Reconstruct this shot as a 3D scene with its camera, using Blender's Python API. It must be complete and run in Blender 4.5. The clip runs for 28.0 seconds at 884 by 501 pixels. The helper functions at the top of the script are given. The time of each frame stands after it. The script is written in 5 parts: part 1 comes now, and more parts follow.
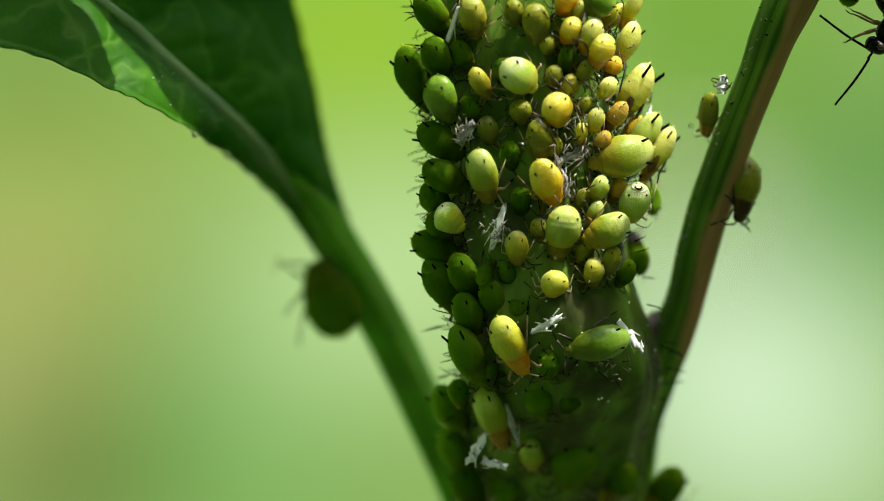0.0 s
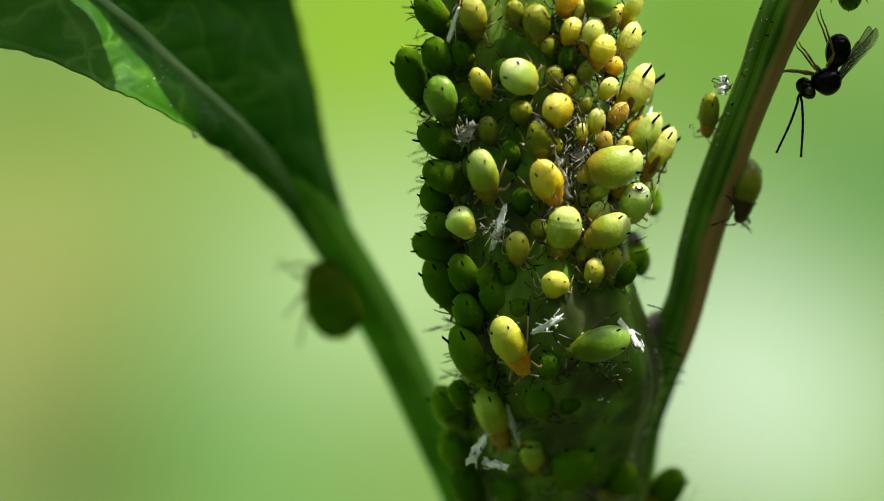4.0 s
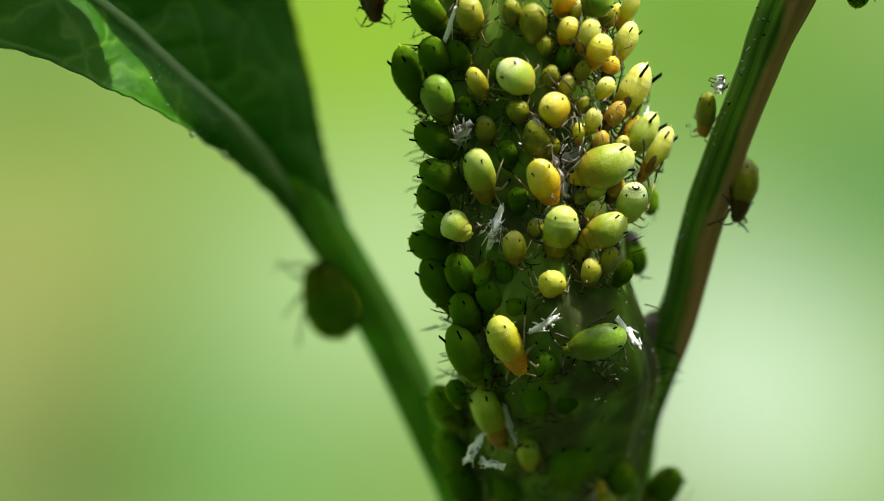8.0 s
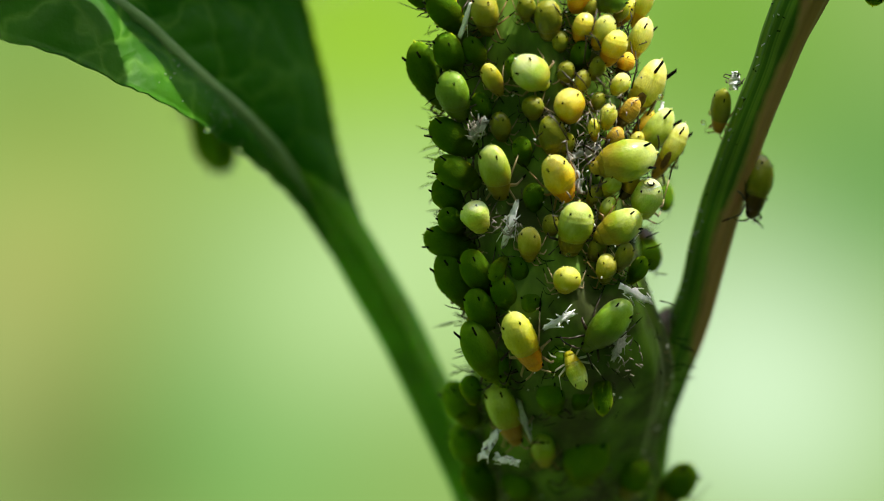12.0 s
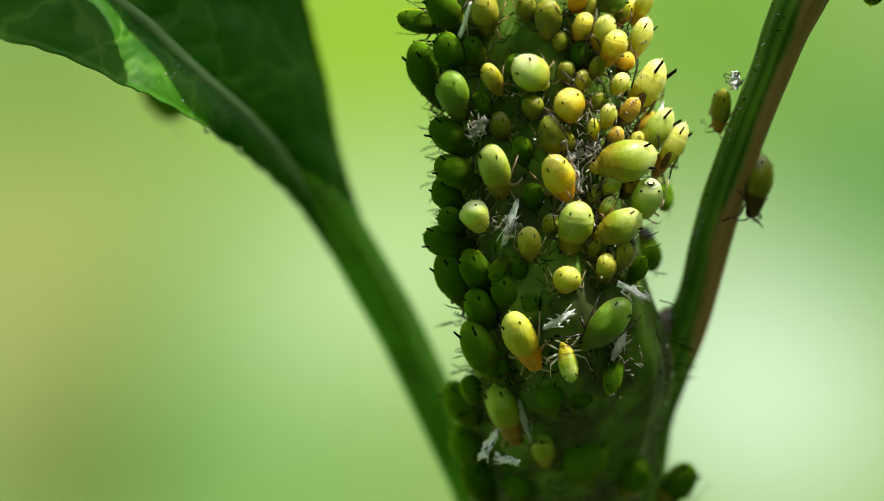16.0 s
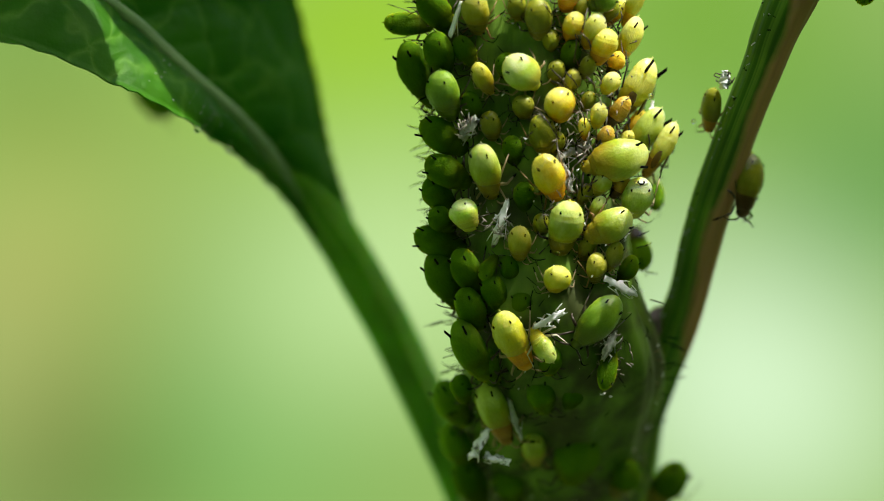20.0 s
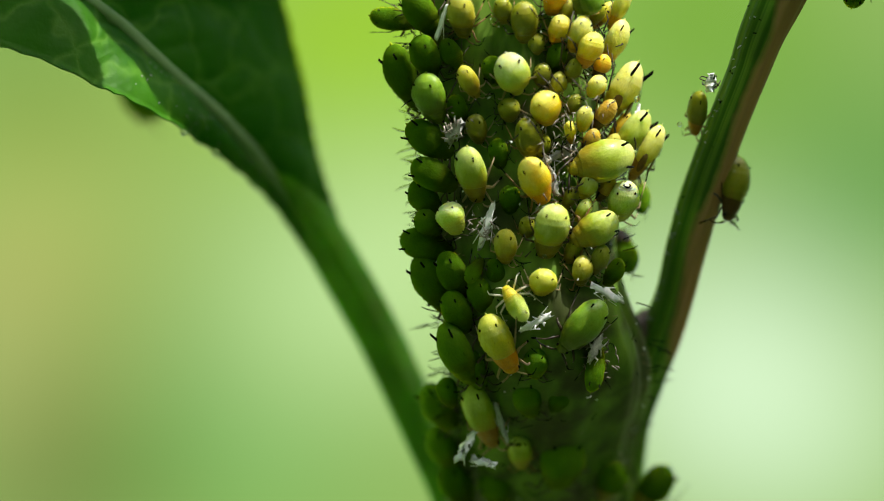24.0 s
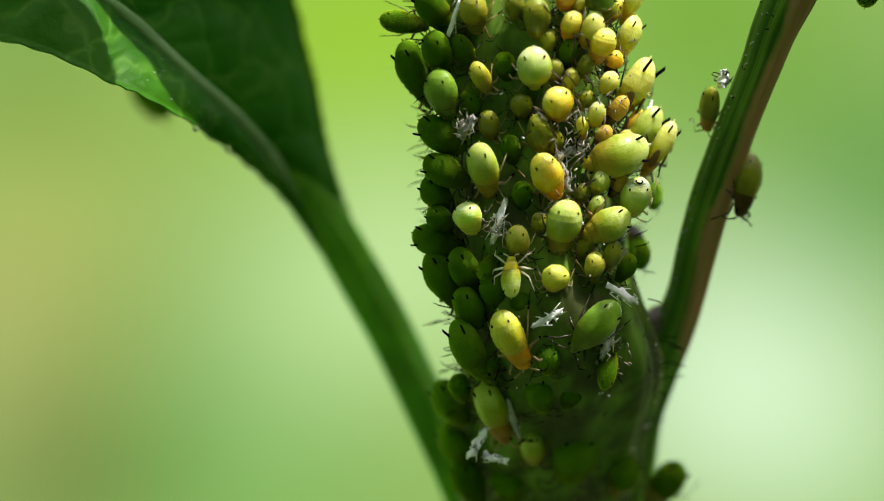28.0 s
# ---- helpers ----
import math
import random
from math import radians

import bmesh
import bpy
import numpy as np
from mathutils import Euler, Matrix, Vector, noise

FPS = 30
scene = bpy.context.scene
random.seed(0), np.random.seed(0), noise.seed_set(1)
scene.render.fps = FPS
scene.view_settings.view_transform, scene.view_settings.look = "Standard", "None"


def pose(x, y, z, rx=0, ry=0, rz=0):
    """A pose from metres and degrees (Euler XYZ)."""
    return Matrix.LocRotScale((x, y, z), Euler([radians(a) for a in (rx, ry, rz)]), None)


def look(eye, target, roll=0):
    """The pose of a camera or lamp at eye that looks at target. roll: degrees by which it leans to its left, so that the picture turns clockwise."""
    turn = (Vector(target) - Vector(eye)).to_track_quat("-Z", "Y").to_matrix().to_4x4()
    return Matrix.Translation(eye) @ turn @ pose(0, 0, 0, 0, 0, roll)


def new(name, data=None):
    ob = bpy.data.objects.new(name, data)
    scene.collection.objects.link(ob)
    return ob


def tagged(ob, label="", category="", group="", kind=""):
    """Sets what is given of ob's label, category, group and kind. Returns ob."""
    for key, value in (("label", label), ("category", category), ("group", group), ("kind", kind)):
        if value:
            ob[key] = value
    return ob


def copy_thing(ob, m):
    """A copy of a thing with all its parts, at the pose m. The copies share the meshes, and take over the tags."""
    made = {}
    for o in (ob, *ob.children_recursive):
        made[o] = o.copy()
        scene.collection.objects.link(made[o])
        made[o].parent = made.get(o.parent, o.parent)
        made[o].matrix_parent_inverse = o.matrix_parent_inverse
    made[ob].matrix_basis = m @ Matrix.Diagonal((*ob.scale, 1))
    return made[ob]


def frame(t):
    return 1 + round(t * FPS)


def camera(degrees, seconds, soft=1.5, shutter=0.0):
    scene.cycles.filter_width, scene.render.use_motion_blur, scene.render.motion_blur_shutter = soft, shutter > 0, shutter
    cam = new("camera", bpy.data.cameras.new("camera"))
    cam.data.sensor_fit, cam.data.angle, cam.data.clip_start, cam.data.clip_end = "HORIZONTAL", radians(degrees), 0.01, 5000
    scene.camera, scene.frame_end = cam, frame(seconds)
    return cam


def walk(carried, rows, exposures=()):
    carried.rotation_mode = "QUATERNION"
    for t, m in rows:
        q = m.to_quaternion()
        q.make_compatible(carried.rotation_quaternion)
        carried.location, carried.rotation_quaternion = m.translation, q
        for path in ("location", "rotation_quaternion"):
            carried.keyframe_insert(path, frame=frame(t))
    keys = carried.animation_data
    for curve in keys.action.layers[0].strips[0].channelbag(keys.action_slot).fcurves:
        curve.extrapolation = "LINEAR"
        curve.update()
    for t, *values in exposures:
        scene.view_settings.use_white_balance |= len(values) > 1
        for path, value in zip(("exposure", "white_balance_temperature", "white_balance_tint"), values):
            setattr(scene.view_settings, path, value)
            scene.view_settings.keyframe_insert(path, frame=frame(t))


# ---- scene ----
MM = 0.001
cam = camera(10.0, 28.0, 0.8)
cam.data.dof.use_dof = True
cam.data.dof.focus_distance = 0.1358
cam.data.dof.aperture_fstop = 28.0
REACH = 138.0  # from the lens to the middle of the stem, in millimetres
WAY = [
    (0, -0.0000, 0.0000),
    (0.5, -0.0239, 0.0000),
    (1, -0.0593, 0.0000),
    (1.5, -0.1186, 0.0000),
    (2, -0.1186, -0.0231),
    (2.5, -0.1648, -0.0231),
    (3, -0.1417, -0.0231),
    (3.5, -0.0708, 0.0000),
    (5.5, 0.1417, 0.0477),
    (6, 0.2117, 0.0939),
    (6.5, 0.1170, 0.0477),
    (7, 0.2818, 0.0462),
    (7.5, 0.0947, 0.0708),
    (8, 0.0708, 0.0000),
    (8.3, 0.0462, -0.0154),
    (8.4, -0.4158, -0.0462),
    (8.5, -0.4481, -0.0593),
    (9, -0.3526, -0.0477),
    (9.5, -0.3996, -0.0593),
    (10, -0.3773, -0.0824),
    (10.5, -0.4242, -0.1055),
    (11, -0.3535, -0.1055),
    (11.5, -0.3534, -0.0939),
    (12, -0.3304, -0.1042),
    (12.5, -0.3064, -0.1055),
    (14.5, -0.3542, -0.1120),
    (15, -0.3542, -0.1120),
    (15.5, -0.3303, -0.1120),
    (16, -0.3295, -0.1120),
    (16.5, -0.2833, -0.1120),
    (17, -0.2833, -0.1120),
    (17.5, -0.2595, -0.1120),
    (18, -0.2364, -0.1120),
    (18.5, -0.2118, -0.1120),
    (19, -0.1655, -0.1170),
    (19.5, -0.0708, -0.1170),
    (20, -0.0708, -0.1301),
    (20.5, -0.0008, -0.1301),
    (21, -0.0231, -0.1301),
    (21.5, -0.0701, -0.1301),
    (23.5, 0.0239, -0.0955),
    (24, 0.3057, -0.0477),
    (24.5, 0.0477, -0.0939),
    (25, 0.2125, -0.0955),
    (25.5, -0.0000, -0.1055),
    (26, 0.1886, -0.0362),
    (26.5, -0.0000, -0.2602),
    (27, -0.0000, -0.2125),
    (27.5, -0.1648, -0.1779),
    (28, -0.0231, -0.1532),
]
walk(cam, [(t, pose(x * MM, -REACH * MM, z * MM, 90, 0, 0)) for t, x, z in WAY],
     [(0.0, 0.22), (8.3, 0.22), (8.4, 0.32), (28.0, 0.32)])

# ---- light ----
SUN_FROM = Vector((0.42, -0.24, 0.88)).normalized()
world = bpy.data.worlds.new("sky")
scene.world = world
world.use_nodes = True
sky = world.node_tree.nodes.new("ShaderNodeTexSky")
sky.sky_type, sky.sun_disc = "NISHITA", False
sky.air_density, sky.dust_density, sky.ozone_density = 0.7, 3.0, 0.3
sky.sun_elevation = math.asin(SUN_FROM.z)
sky.sun_rotation = math.atan2(SUN_FROM.x, SUN_FROM.y)
world.node_tree.links.new(sky.outputs[0], world.node_tree.nodes["Background"].inputs[0])
world.node_tree.nodes["Background"].inputs[1].default_value = 0.24
sun = new("sun", bpy.data.lights.new("sun", "SUN"))
sun.data.energy, sun.data.angle, sun.data.color = 5.4, radians(0.5), (1.0, 0.95, 0.86)
sun.matrix_world = look(SUN_FROM, (0, 0, 0))


# ---- materials ----
def material(name, rough=0.5):
    m = bpy.data.materials.new(name)
    m.use_nodes = True
    b = m.node_tree.nodes["Principled BSDF"]
    b.inputs["Roughness"].default_value = rough
    return m, m.node_tree.nodes, m.node_tree.links, b


def ramp(nodes, stops):
    r = nodes.new("ShaderNodeValToRGB")
    while len(r.color_ramp.elements) < len(stops):
        r.color_ramp.elements.new(0.5)
    for e, (p, c) in zip(r.color_ramp.elements, stops):
        e.position, e.color = p, (*c, 1)
    return r


def grain(nodes, links, scale, detail=3.0, stretch=(1, 1, 1), coords="Object"):
    t = nodes.new("ShaderNodeTexCoord")
    mp = nodes.new("ShaderNodeMapping")
    mp.inputs["Scale"].default_value = stretch
    n = nodes.new("ShaderNodeTexNoise")
    n.inputs["Scale"].default_value, n.inputs["Detail"].default_value = scale, detail
    links.new(t.outputs[coords], mp.inputs[0])
    links.new(mp.outputs[0], n.inputs["Vector"])
    return n


def bump(nodes, links, b, height, strength, distance):
    k = nodes.new("ShaderNodeBump")
    k.inputs["Strength"].default_value, k.inputs["Distance"].default_value = strength, distance
    links.new(height, k.inputs["Height"])
    links.new(k.outputs[0], b.inputs["Normal"])


def skin(name, base, second, glow=1.0, front=None, wet=0.42, gloss=0.2):
    """Soft, slightly translucent, waxy skin with faint cross bands, mottled in two shades."""
    m, nodes, links, b = material(name, 0.36)
    front = front or (base[0] * 0.85, base[1] * 0.62, base[2] * 0.5)
    big = grain(nodes, links, 2.2, 2.0)
    # paler towards the tail, browner towards the head; also holds painted lit-to-shadow contrast
    along = nodes.new("ShaderNodeSeparateXYZ")
    tc = nodes.new("ShaderNodeTexCoord")
    links.new(tc.outputs["Object"], along.inputs[0])
    run = nodes.new("ShaderNodeMath")
    run.operation = "MULTIPLY_ADD"
    run.inputs[1].default_value = 1.0
    links.new(along.outputs["X"], run.inputs[0])
    links.new(big.outputs[0], run.inputs[2])
    r = ramp(nodes, [(0.10, second), (0.44, base), (0.80, front)])
    links.new(run.outputs[0], r.inputs[0])
    fine = grain(nodes, links, 22.0, 3.0)
    mix = nodes.new("ShaderNodeMix")
    mix.data_type, mix.blend_type = "RGBA", "MULTIPLY"
    mix.inputs["Factor"].default_value = 0.32
    r2 = ramp(nodes, [(0.32, (0.56, 0.62, 0.48)), (0.60, (1.0, 1.0, 1.0))])
    links.new(fine.outputs[0], r2.inputs[0])
    links.new(r.outputs[0], mix.inputs["A"])
    links.new(r2.outputs[0], mix.inputs["B"])
    dots = nodes.new("ShaderNodeTexVoronoi")
    dots.inputs["Scale"].default_value = 4.3
    links.new(tc.outputs["Object"], dots.inputs["Vector"])
    rd = ramp(nodes, [(0.09, (0.30, 0.27, 0.18)), (0.15, (1.0, 1.0, 1.0))])
    links.new(dots.outputs["Distance"], rd.inputs[0])
    spotted = nodes.new("ShaderNodeMix")
    spotted.data_type, spotted.blend_type = "RGBA", "MULTIPLY"
    spotted.inputs["Factor"].default_value = 0.3
    links.new(mix.outputs["Result"], spotted.inputs["A"])
    links.new(rd.outputs[0], spotted.inputs["B"])
    info = nodes.new("ShaderNodeObjectInfo")
    hue = nodes.new("ShaderNodeHueSaturation")
    rng = nodes.new("ShaderNodeMapRange")
    rng.inputs["To Min"].default_value, rng.inputs["To Max"].default_value = 0.90, 1.10
    links.new(info.outputs["Random"], rng.inputs["Value"])
    links.new(rng.outputs[0], hue.inputs["Value"])
    links.new(spotted.outputs["Result"], hue.inputs["Color"])
    links.new(hue.outputs[0], b.inputs["Base Color"])
    b.inputs["Transmission Weight"].default_value = 0.12 if gloss else 0.06
    b.inputs["IOR"].default_value = 1.42
    b.inputs["Subsurface Weight"].default_value = glow
    b.inputs["Subsurface Radius"].default_value = (1.0, 0.9, 0.25)
    b.inputs["Subsurface Scale"].default_value = (0.38 if gloss else 0.8) * MM
    if not gloss:
        b.inputs["Roughness"].default_value = 0.75
    b.inputs["Specular IOR Level"].default_value = gloss
    b.inputs["Coat Weight"].default_value = wet
    b.inputs["Coat Roughness"].default_value = 0.06
    wave = nodes.new("ShaderNodeTexWave")
    wave.inputs["Scale"].default_value, wave.inputs["Distortion"].default_value = 3.4, 0.6
    links.new(tc.outputs["Object"], wave.inputs["Vector"])
    both = nodes.new("ShaderNodeMath")
    both.operation = "MULTIPLY_ADD"
    both.inputs[1].default_value = 0.13
    links.new(wave.outputs["Fac"], both.inputs[0])
    links.new(fine.outputs[0], both.inputs[2])
    bump(nodes, links, b, both.outputs[0], 0.5, 0.03 * MM)
    return m


def plain_grain(name, dark, light, rough, scale, relief=0.0, stretch=(1, 1, 1), metal=0.0):
    m, nodes, links, b = material(name, rough)
    n = grain(nodes, links, scale, 4.0, stretch)
    r = ramp(nodes, [(0.34, dark), (0.66, light)])
    links.new(n.outputs[0], r.inputs[0])
    links.new(r.outputs[0], b.inputs["Base Color"])
    b.inputs["Metallic"].default_value = metal
    if relief:
        bump(nodes, links, b, n.outputs[0], 0.6, relief)
    return m


SKINS = {
    "green": skin("green_skin", (0.125, 0.245, 0.012), (0.24, 0.40, 0.045)),
    # darker copy of the green skin, with the stem's shade painted in
    "shade_dark": skin("shade_dark_skin", (0.054, 0.126, 0.003), (0.068, 0.155, 0.004), 1.0, None, 0.0, 0.0),
    "lime": skin("lime_skin", (0.32, 0.42, 0.03), (0.58, 0.68, 0.20), 1.0, (0.36, 0.30, 0.02)),
    "pale": skin("pale_lime_skin", (0.50, 0.68, 0.11), (0.76, 0.87, 0.40), 1.0, (0.56, 0.58, 0.08)),
    "yellow": skin("yellow_skin", (0.88, 0.68, 0.025), (0.95, 0.85, 0.16), 1.0, (0.80, 0.42, 0.02)),
    "lemon": skin("lemon_skin", (0.52, 0.51, 0.022), (0.68, 0.70, 0.13), 1.0, (0.54, 0.40, 0.03)),
    "orange": skin("orange_skin", (0.80, 0.46, 0.02), (0.86, 0.62, 0.05)),
    "cream": skin("cream_skin", (0.76, 0.74, 0.08), (0.88, 0.89, 0.28), 1.0, (0.80, 0.60, 0.04)),
    # a step between the two greens: less shade painted in
    "shade_mid": skin("shade_mid_skin", (0.085, 0.190, 0.006), (0.108, 0.23, 0.010), 1.0, None, 0.05, 0.0),
    "olive": skin("olive_skin", (0.185, 0.210, 0.012), (0.29, 0.31, 0.025)),
    "mustard": skin("mustard_skin", (0.36, 0.35, 0.018), (0.58, 0.56, 0.10), 1.0, (0.26, 0.19, 0.012)),
    "amber": skin("amber_skin", (0.44, 0.28, 0.03), (0.54, 0.38, 0.06), 1.0, (0.34, 0.16, 0.02)),
    "brown": skin("brown_skin", (0.075, 0.048, 0.008), (0.12, 0.08, 0.012)),
}
def dull(m):
    m.node_tree.nodes["Principled BSDF"].inputs["Specular IOR Level"].default_value = 0.10
    return m


BLACK = plain_grain("black_chitin", (0.002, 0.002, 0.002), (0.004, 0.004, 0.004), 0.20, 9.0)
BLACK = dull(BLACK)
DUSK = plain_grain("dark_brown_chitin", (0.02, 0.014, 0.008), (0.05, 0.035, 0.02), 0.4, 9.0)
HORN = plain_grain("straw_leg_chitin", (0.22, 0.16, 0.08), (0.42, 0.32, 0.18), 0.4, 7.0)
GLASS = plain_grain("pale_clear_leg_chitin", (0.55, 0.50, 0.34), (0.75, 0.72, 0.58), 0.3, 7.0)
RUST = plain_grain("tawny_leg_chitin", (0.14, 0.07, 0.02), (0.28, 0.16, 0.05), 0.35, 7.0)
HUSK = plain_grain("white_shed_skin", (0.78, 0.80, 0.82), (0.95, 0.95, 0.96), 0.4, 5.0)
FLUFF = plain_grain("brown_grey_shreds", (0.10, 0.085, 0.06), (0.34, 0.30, 0.26), 0.5, 900.0)
GREYHUSK = plain_grain("grey_shed_skin", (0.28, 0.29, 0.27), (0.55, 0.56, 0.54), 0.5, 5.0)


def make_stem_material(name, low, high, blush=None, glow=0.15):
    m, nodes, links, b = material(name, 0.5)
    b.inputs["Specular IOR Level"].default_value = 0.25
    n = grain(nodes, links, 1400.0, 4.0, (1, 1, 0.12))
    spots = grain(nodes, links, 500.0, 5.0)
    r = ramp(nodes, [(0.3, low), (0.7, high)] if blush is None else [(0.40, low), (0.62, high)])
    if blush is None:
        links.new(n.outputs[0], r.inputs[0])
    else:
        turn = nodes.new("ShaderNodeAttribute")
        turn.attribute_name = "around"
        streak = nodes.new("ShaderNodeTexNoise")
        streak.noise_dimensions = "1D"
        streak.inputs["Scale"].default_value, streak.inputs["Detail"].default_value = 11.0, 3.0
        links.new(turn.outputs["Fac"], streak.inputs["W"])
        links.new(streak.outputs[0], r.inputs[0])
    mix = nodes.new("ShaderNodeMix")
    mix.data_type, mix.blend_type = "RGBA", "MULTIPLY"
    mix.inputs["Factor"].default_value = 0.7
    r2 = ramp(nodes, [(0.35, (0.45, 0.45, 0.42)), (0.6, (1, 1, 1))])
    links.new(spots.outputs[0], r2.inputs[0])
    # dark crust, spread wider to stand in for shade between the aphids too
    crust_shade = grain(nodes, links, 620.0, 6.0)
    rc = ramp(nodes, [(0.44, (0, 0, 0)), (0.62, (1, 1, 1))])
    links.new(crust_shade.outputs[0], rc.inputs[0])
    brown = nodes.new("ShaderNodeMix")
    brown.data_type = "RGBA"
    brown.inputs["B"].default_value = (0.055, 0.072, 0.018, 1)
    if name == "stem_green":
        links.new(rc.outputs[0], brown.inputs["Factor"])
    else:
        brown.inputs["Factor"].default_value = 0.0
    links.new(r.outputs[0], brown.inputs["A"])
    links.new(brown.outputs["Result"], mix.inputs["A"])
    links.new(r2.outputs[0], mix.inputs["B"])
    last = mix.outputs["Result"]
    if blush:
        # the weathered side of the stalk has a reddish bark
        attr = nodes.new("ShaderNodeAttribute")
        attr.attribute_name = "side"
        add = nodes.new("ShaderNodeMath")
        add.operation = "ADD"
        soft = nodes.new("ShaderNodeMath")
        soft.operation = "MULTIPLY"
        soft.inputs[1].default_value = 0.7
        links.new(spots.outputs[0], soft.inputs[0])
        links.new(attr.outputs["Fac"], add.inputs[0])
        links.new(soft.outputs[0], add.inputs[1])
        rr = ramp(nodes, [(0.68, (0, 0, 0)), (0.88, (1, 1, 1))])
        links.new(add.outputs[0], rr.inputs[0])
        m2 = nodes.new("ShaderNodeMix")
        m2.data_type = "RGBA"
        m2.inputs["B"].default_value = (*blush, 1)
        links.new(rr.outputs[0], m2.inputs["Factor"])
        links.new(last, m2.inputs["A"])
        last = m2.outputs["Result"]
    links.new(last, b.inputs["Base Color"])
    b.inputs["Subsurface Weight"].default_value = glow
    b.inputs["Subsurface Radius"].default_value = (0.6, 1.0, 0.2)
    b.inputs["Subsurface Scale"].default_value = (0.3 if glow < 0.5 else 1.0) * MM
    bump(nodes, links, b, n.outputs[0], 0.5, 0.06 * MM)
    return m


STEM = make_stem_material("stem_green", (0.078, 0.168, 0.012), (0.190, 0.345, 0.040))
STALK = make_stem_material("stalk_green", (0.055, 0.17, 0.006), (0.16, 0.32, 0.03), (0.38, 0.22, 0.10))
PETIOLE = make_stem_material("petiole_green", (0.105, 0.34, 0.012), (0.155, 0.42, 0.028), None, 0.8)
RIB = plain_grain("pale_midrib", (0.14, 0.29, 0.085), (0.22, 0.39, 0.14), 0.6, 900.0, 0.03 * MM)


def leaf_material():
    m, nodes, links, b = material("leaf_green", 0.5)
    b.inputs["Specular IOR Level"].default_value = 0.15
    n = grain(nodes, links, 260.0, 5.0)
    r = ramp(nodes, [(0.3, (0.014, 0.088, 0.002)), (0.72, (0.060, 0.225, 0.008))])
    links.new(n.outputs[0], r.inputs[0])
    t = nodes.new("ShaderNodeTexCoord")
    v = nodes.new("ShaderNodeTexVoronoi")
    v.feature = "DISTANCE_TO_EDGE"
    v.inputs["Scale"].default_value = 520.0
    warp = nodes.new("ShaderNodeVectorMath")
    warp.operation = "ADD"
    w2 = nodes.new("ShaderNodeVectorMath")
    w2.operation = "SCALE"
    w2.inputs["Scale"].default_value = 0.0018
    n3 = grain(nodes, links, 700.0, 2.0)
    links.new(n3.outputs["Color"], w2.inputs[0])
    links.new(t.outputs["Object"], warp.inputs[0])
    links.new(w2.outputs[0], warp.inputs[1])
    links.new(warp.outputs[0], v.inputs["Vector"])
    rv = ramp(nodes, [(0.0, (0.10, 0.19, 0.03)), (0.075, (0, 0, 0))])
    links.new(v.outputs["Distance"], rv.inputs[0])
    add = nodes.new("ShaderNodeMix")
    add.data_type, add.blend_type = "RGBA", "ADD"
    add.inputs["Factor"].default_value = 0.58
    links.new(r.outputs[0], add.inputs["A"])
    links.new(rv.outputs[0], add.inputs["B"])
    links.new(add.outputs["Result"], b.inputs["Base Color"])
    fine = grain(nodes, links, 4200.0, 4.0)
    quilt = nodes.new("ShaderNodeMath")
    quilt.operation = "MULTIPLY_ADD"
    quilt.inputs[1].default_value = 4.0
    cap = nodes.new("ShaderNodeMath")
    cap.operation = "MINIMUM"
    cap.inputs[1].default_value = 0.3
    links.new(v.outputs["Distance"], cap.inputs[0])
    links.new(cap.outputs[0], quilt.inputs[0])
    links.new(fine.outputs[0], quilt.inputs[2])
    bump(nodes, links, b, quilt.outputs[0], 0.5, 0.07 * MM)
    tr = nodes.new("ShaderNodeBsdfTranslucent")
    tr.inputs[0].default_value = (0.06, 0.38, 0.012, 1)
    ms = nodes.new("ShaderNodeMixShader")
    ms.inputs[0].default_value = 0.36
    links.new(b.outputs[0], ms.inputs[1])
    links.new(tr.outputs[0], ms.inputs[2])
    links.new(ms.outputs[0], nodes["Material Output"].inputs[0])
    return m


LEAF = leaf_material()


def wing_material():
    m, nodes, links, b = material("smoky_wing_membrane", 0.2)
    b.inputs["Base Color"].default_value = (0.20, 0.24, 0.12, 1)
    clear = nodes.new("ShaderNodeBsdfTransparent")
    ms = nodes.new("ShaderNodeMixShader")
    n = grain(nodes, links, 6.0, 2.0)
    r = ramp(nodes, [(0.3, (0.30, 0.30, 0.30)), (0.7, (0.55, 0.55, 0.55))])
    links.new(n.outputs[0], r.inputs[0])
    links.new(r.outputs[0], ms.inputs[0])
    links.new(clear.outputs[0], ms.inputs[1])
    links.new(b.outputs[0], ms.inputs[2])
    links.new(ms.outputs[0], nodes["Material Output"].inputs[0])
    return m


WING = wing_material()
DEW, _n, _l, _b = material("clear_dew", 0.03)
_b.inputs["Transmission Weight"].default_value = 1.0
_b.inputs["IOR"].default_value = 1.33


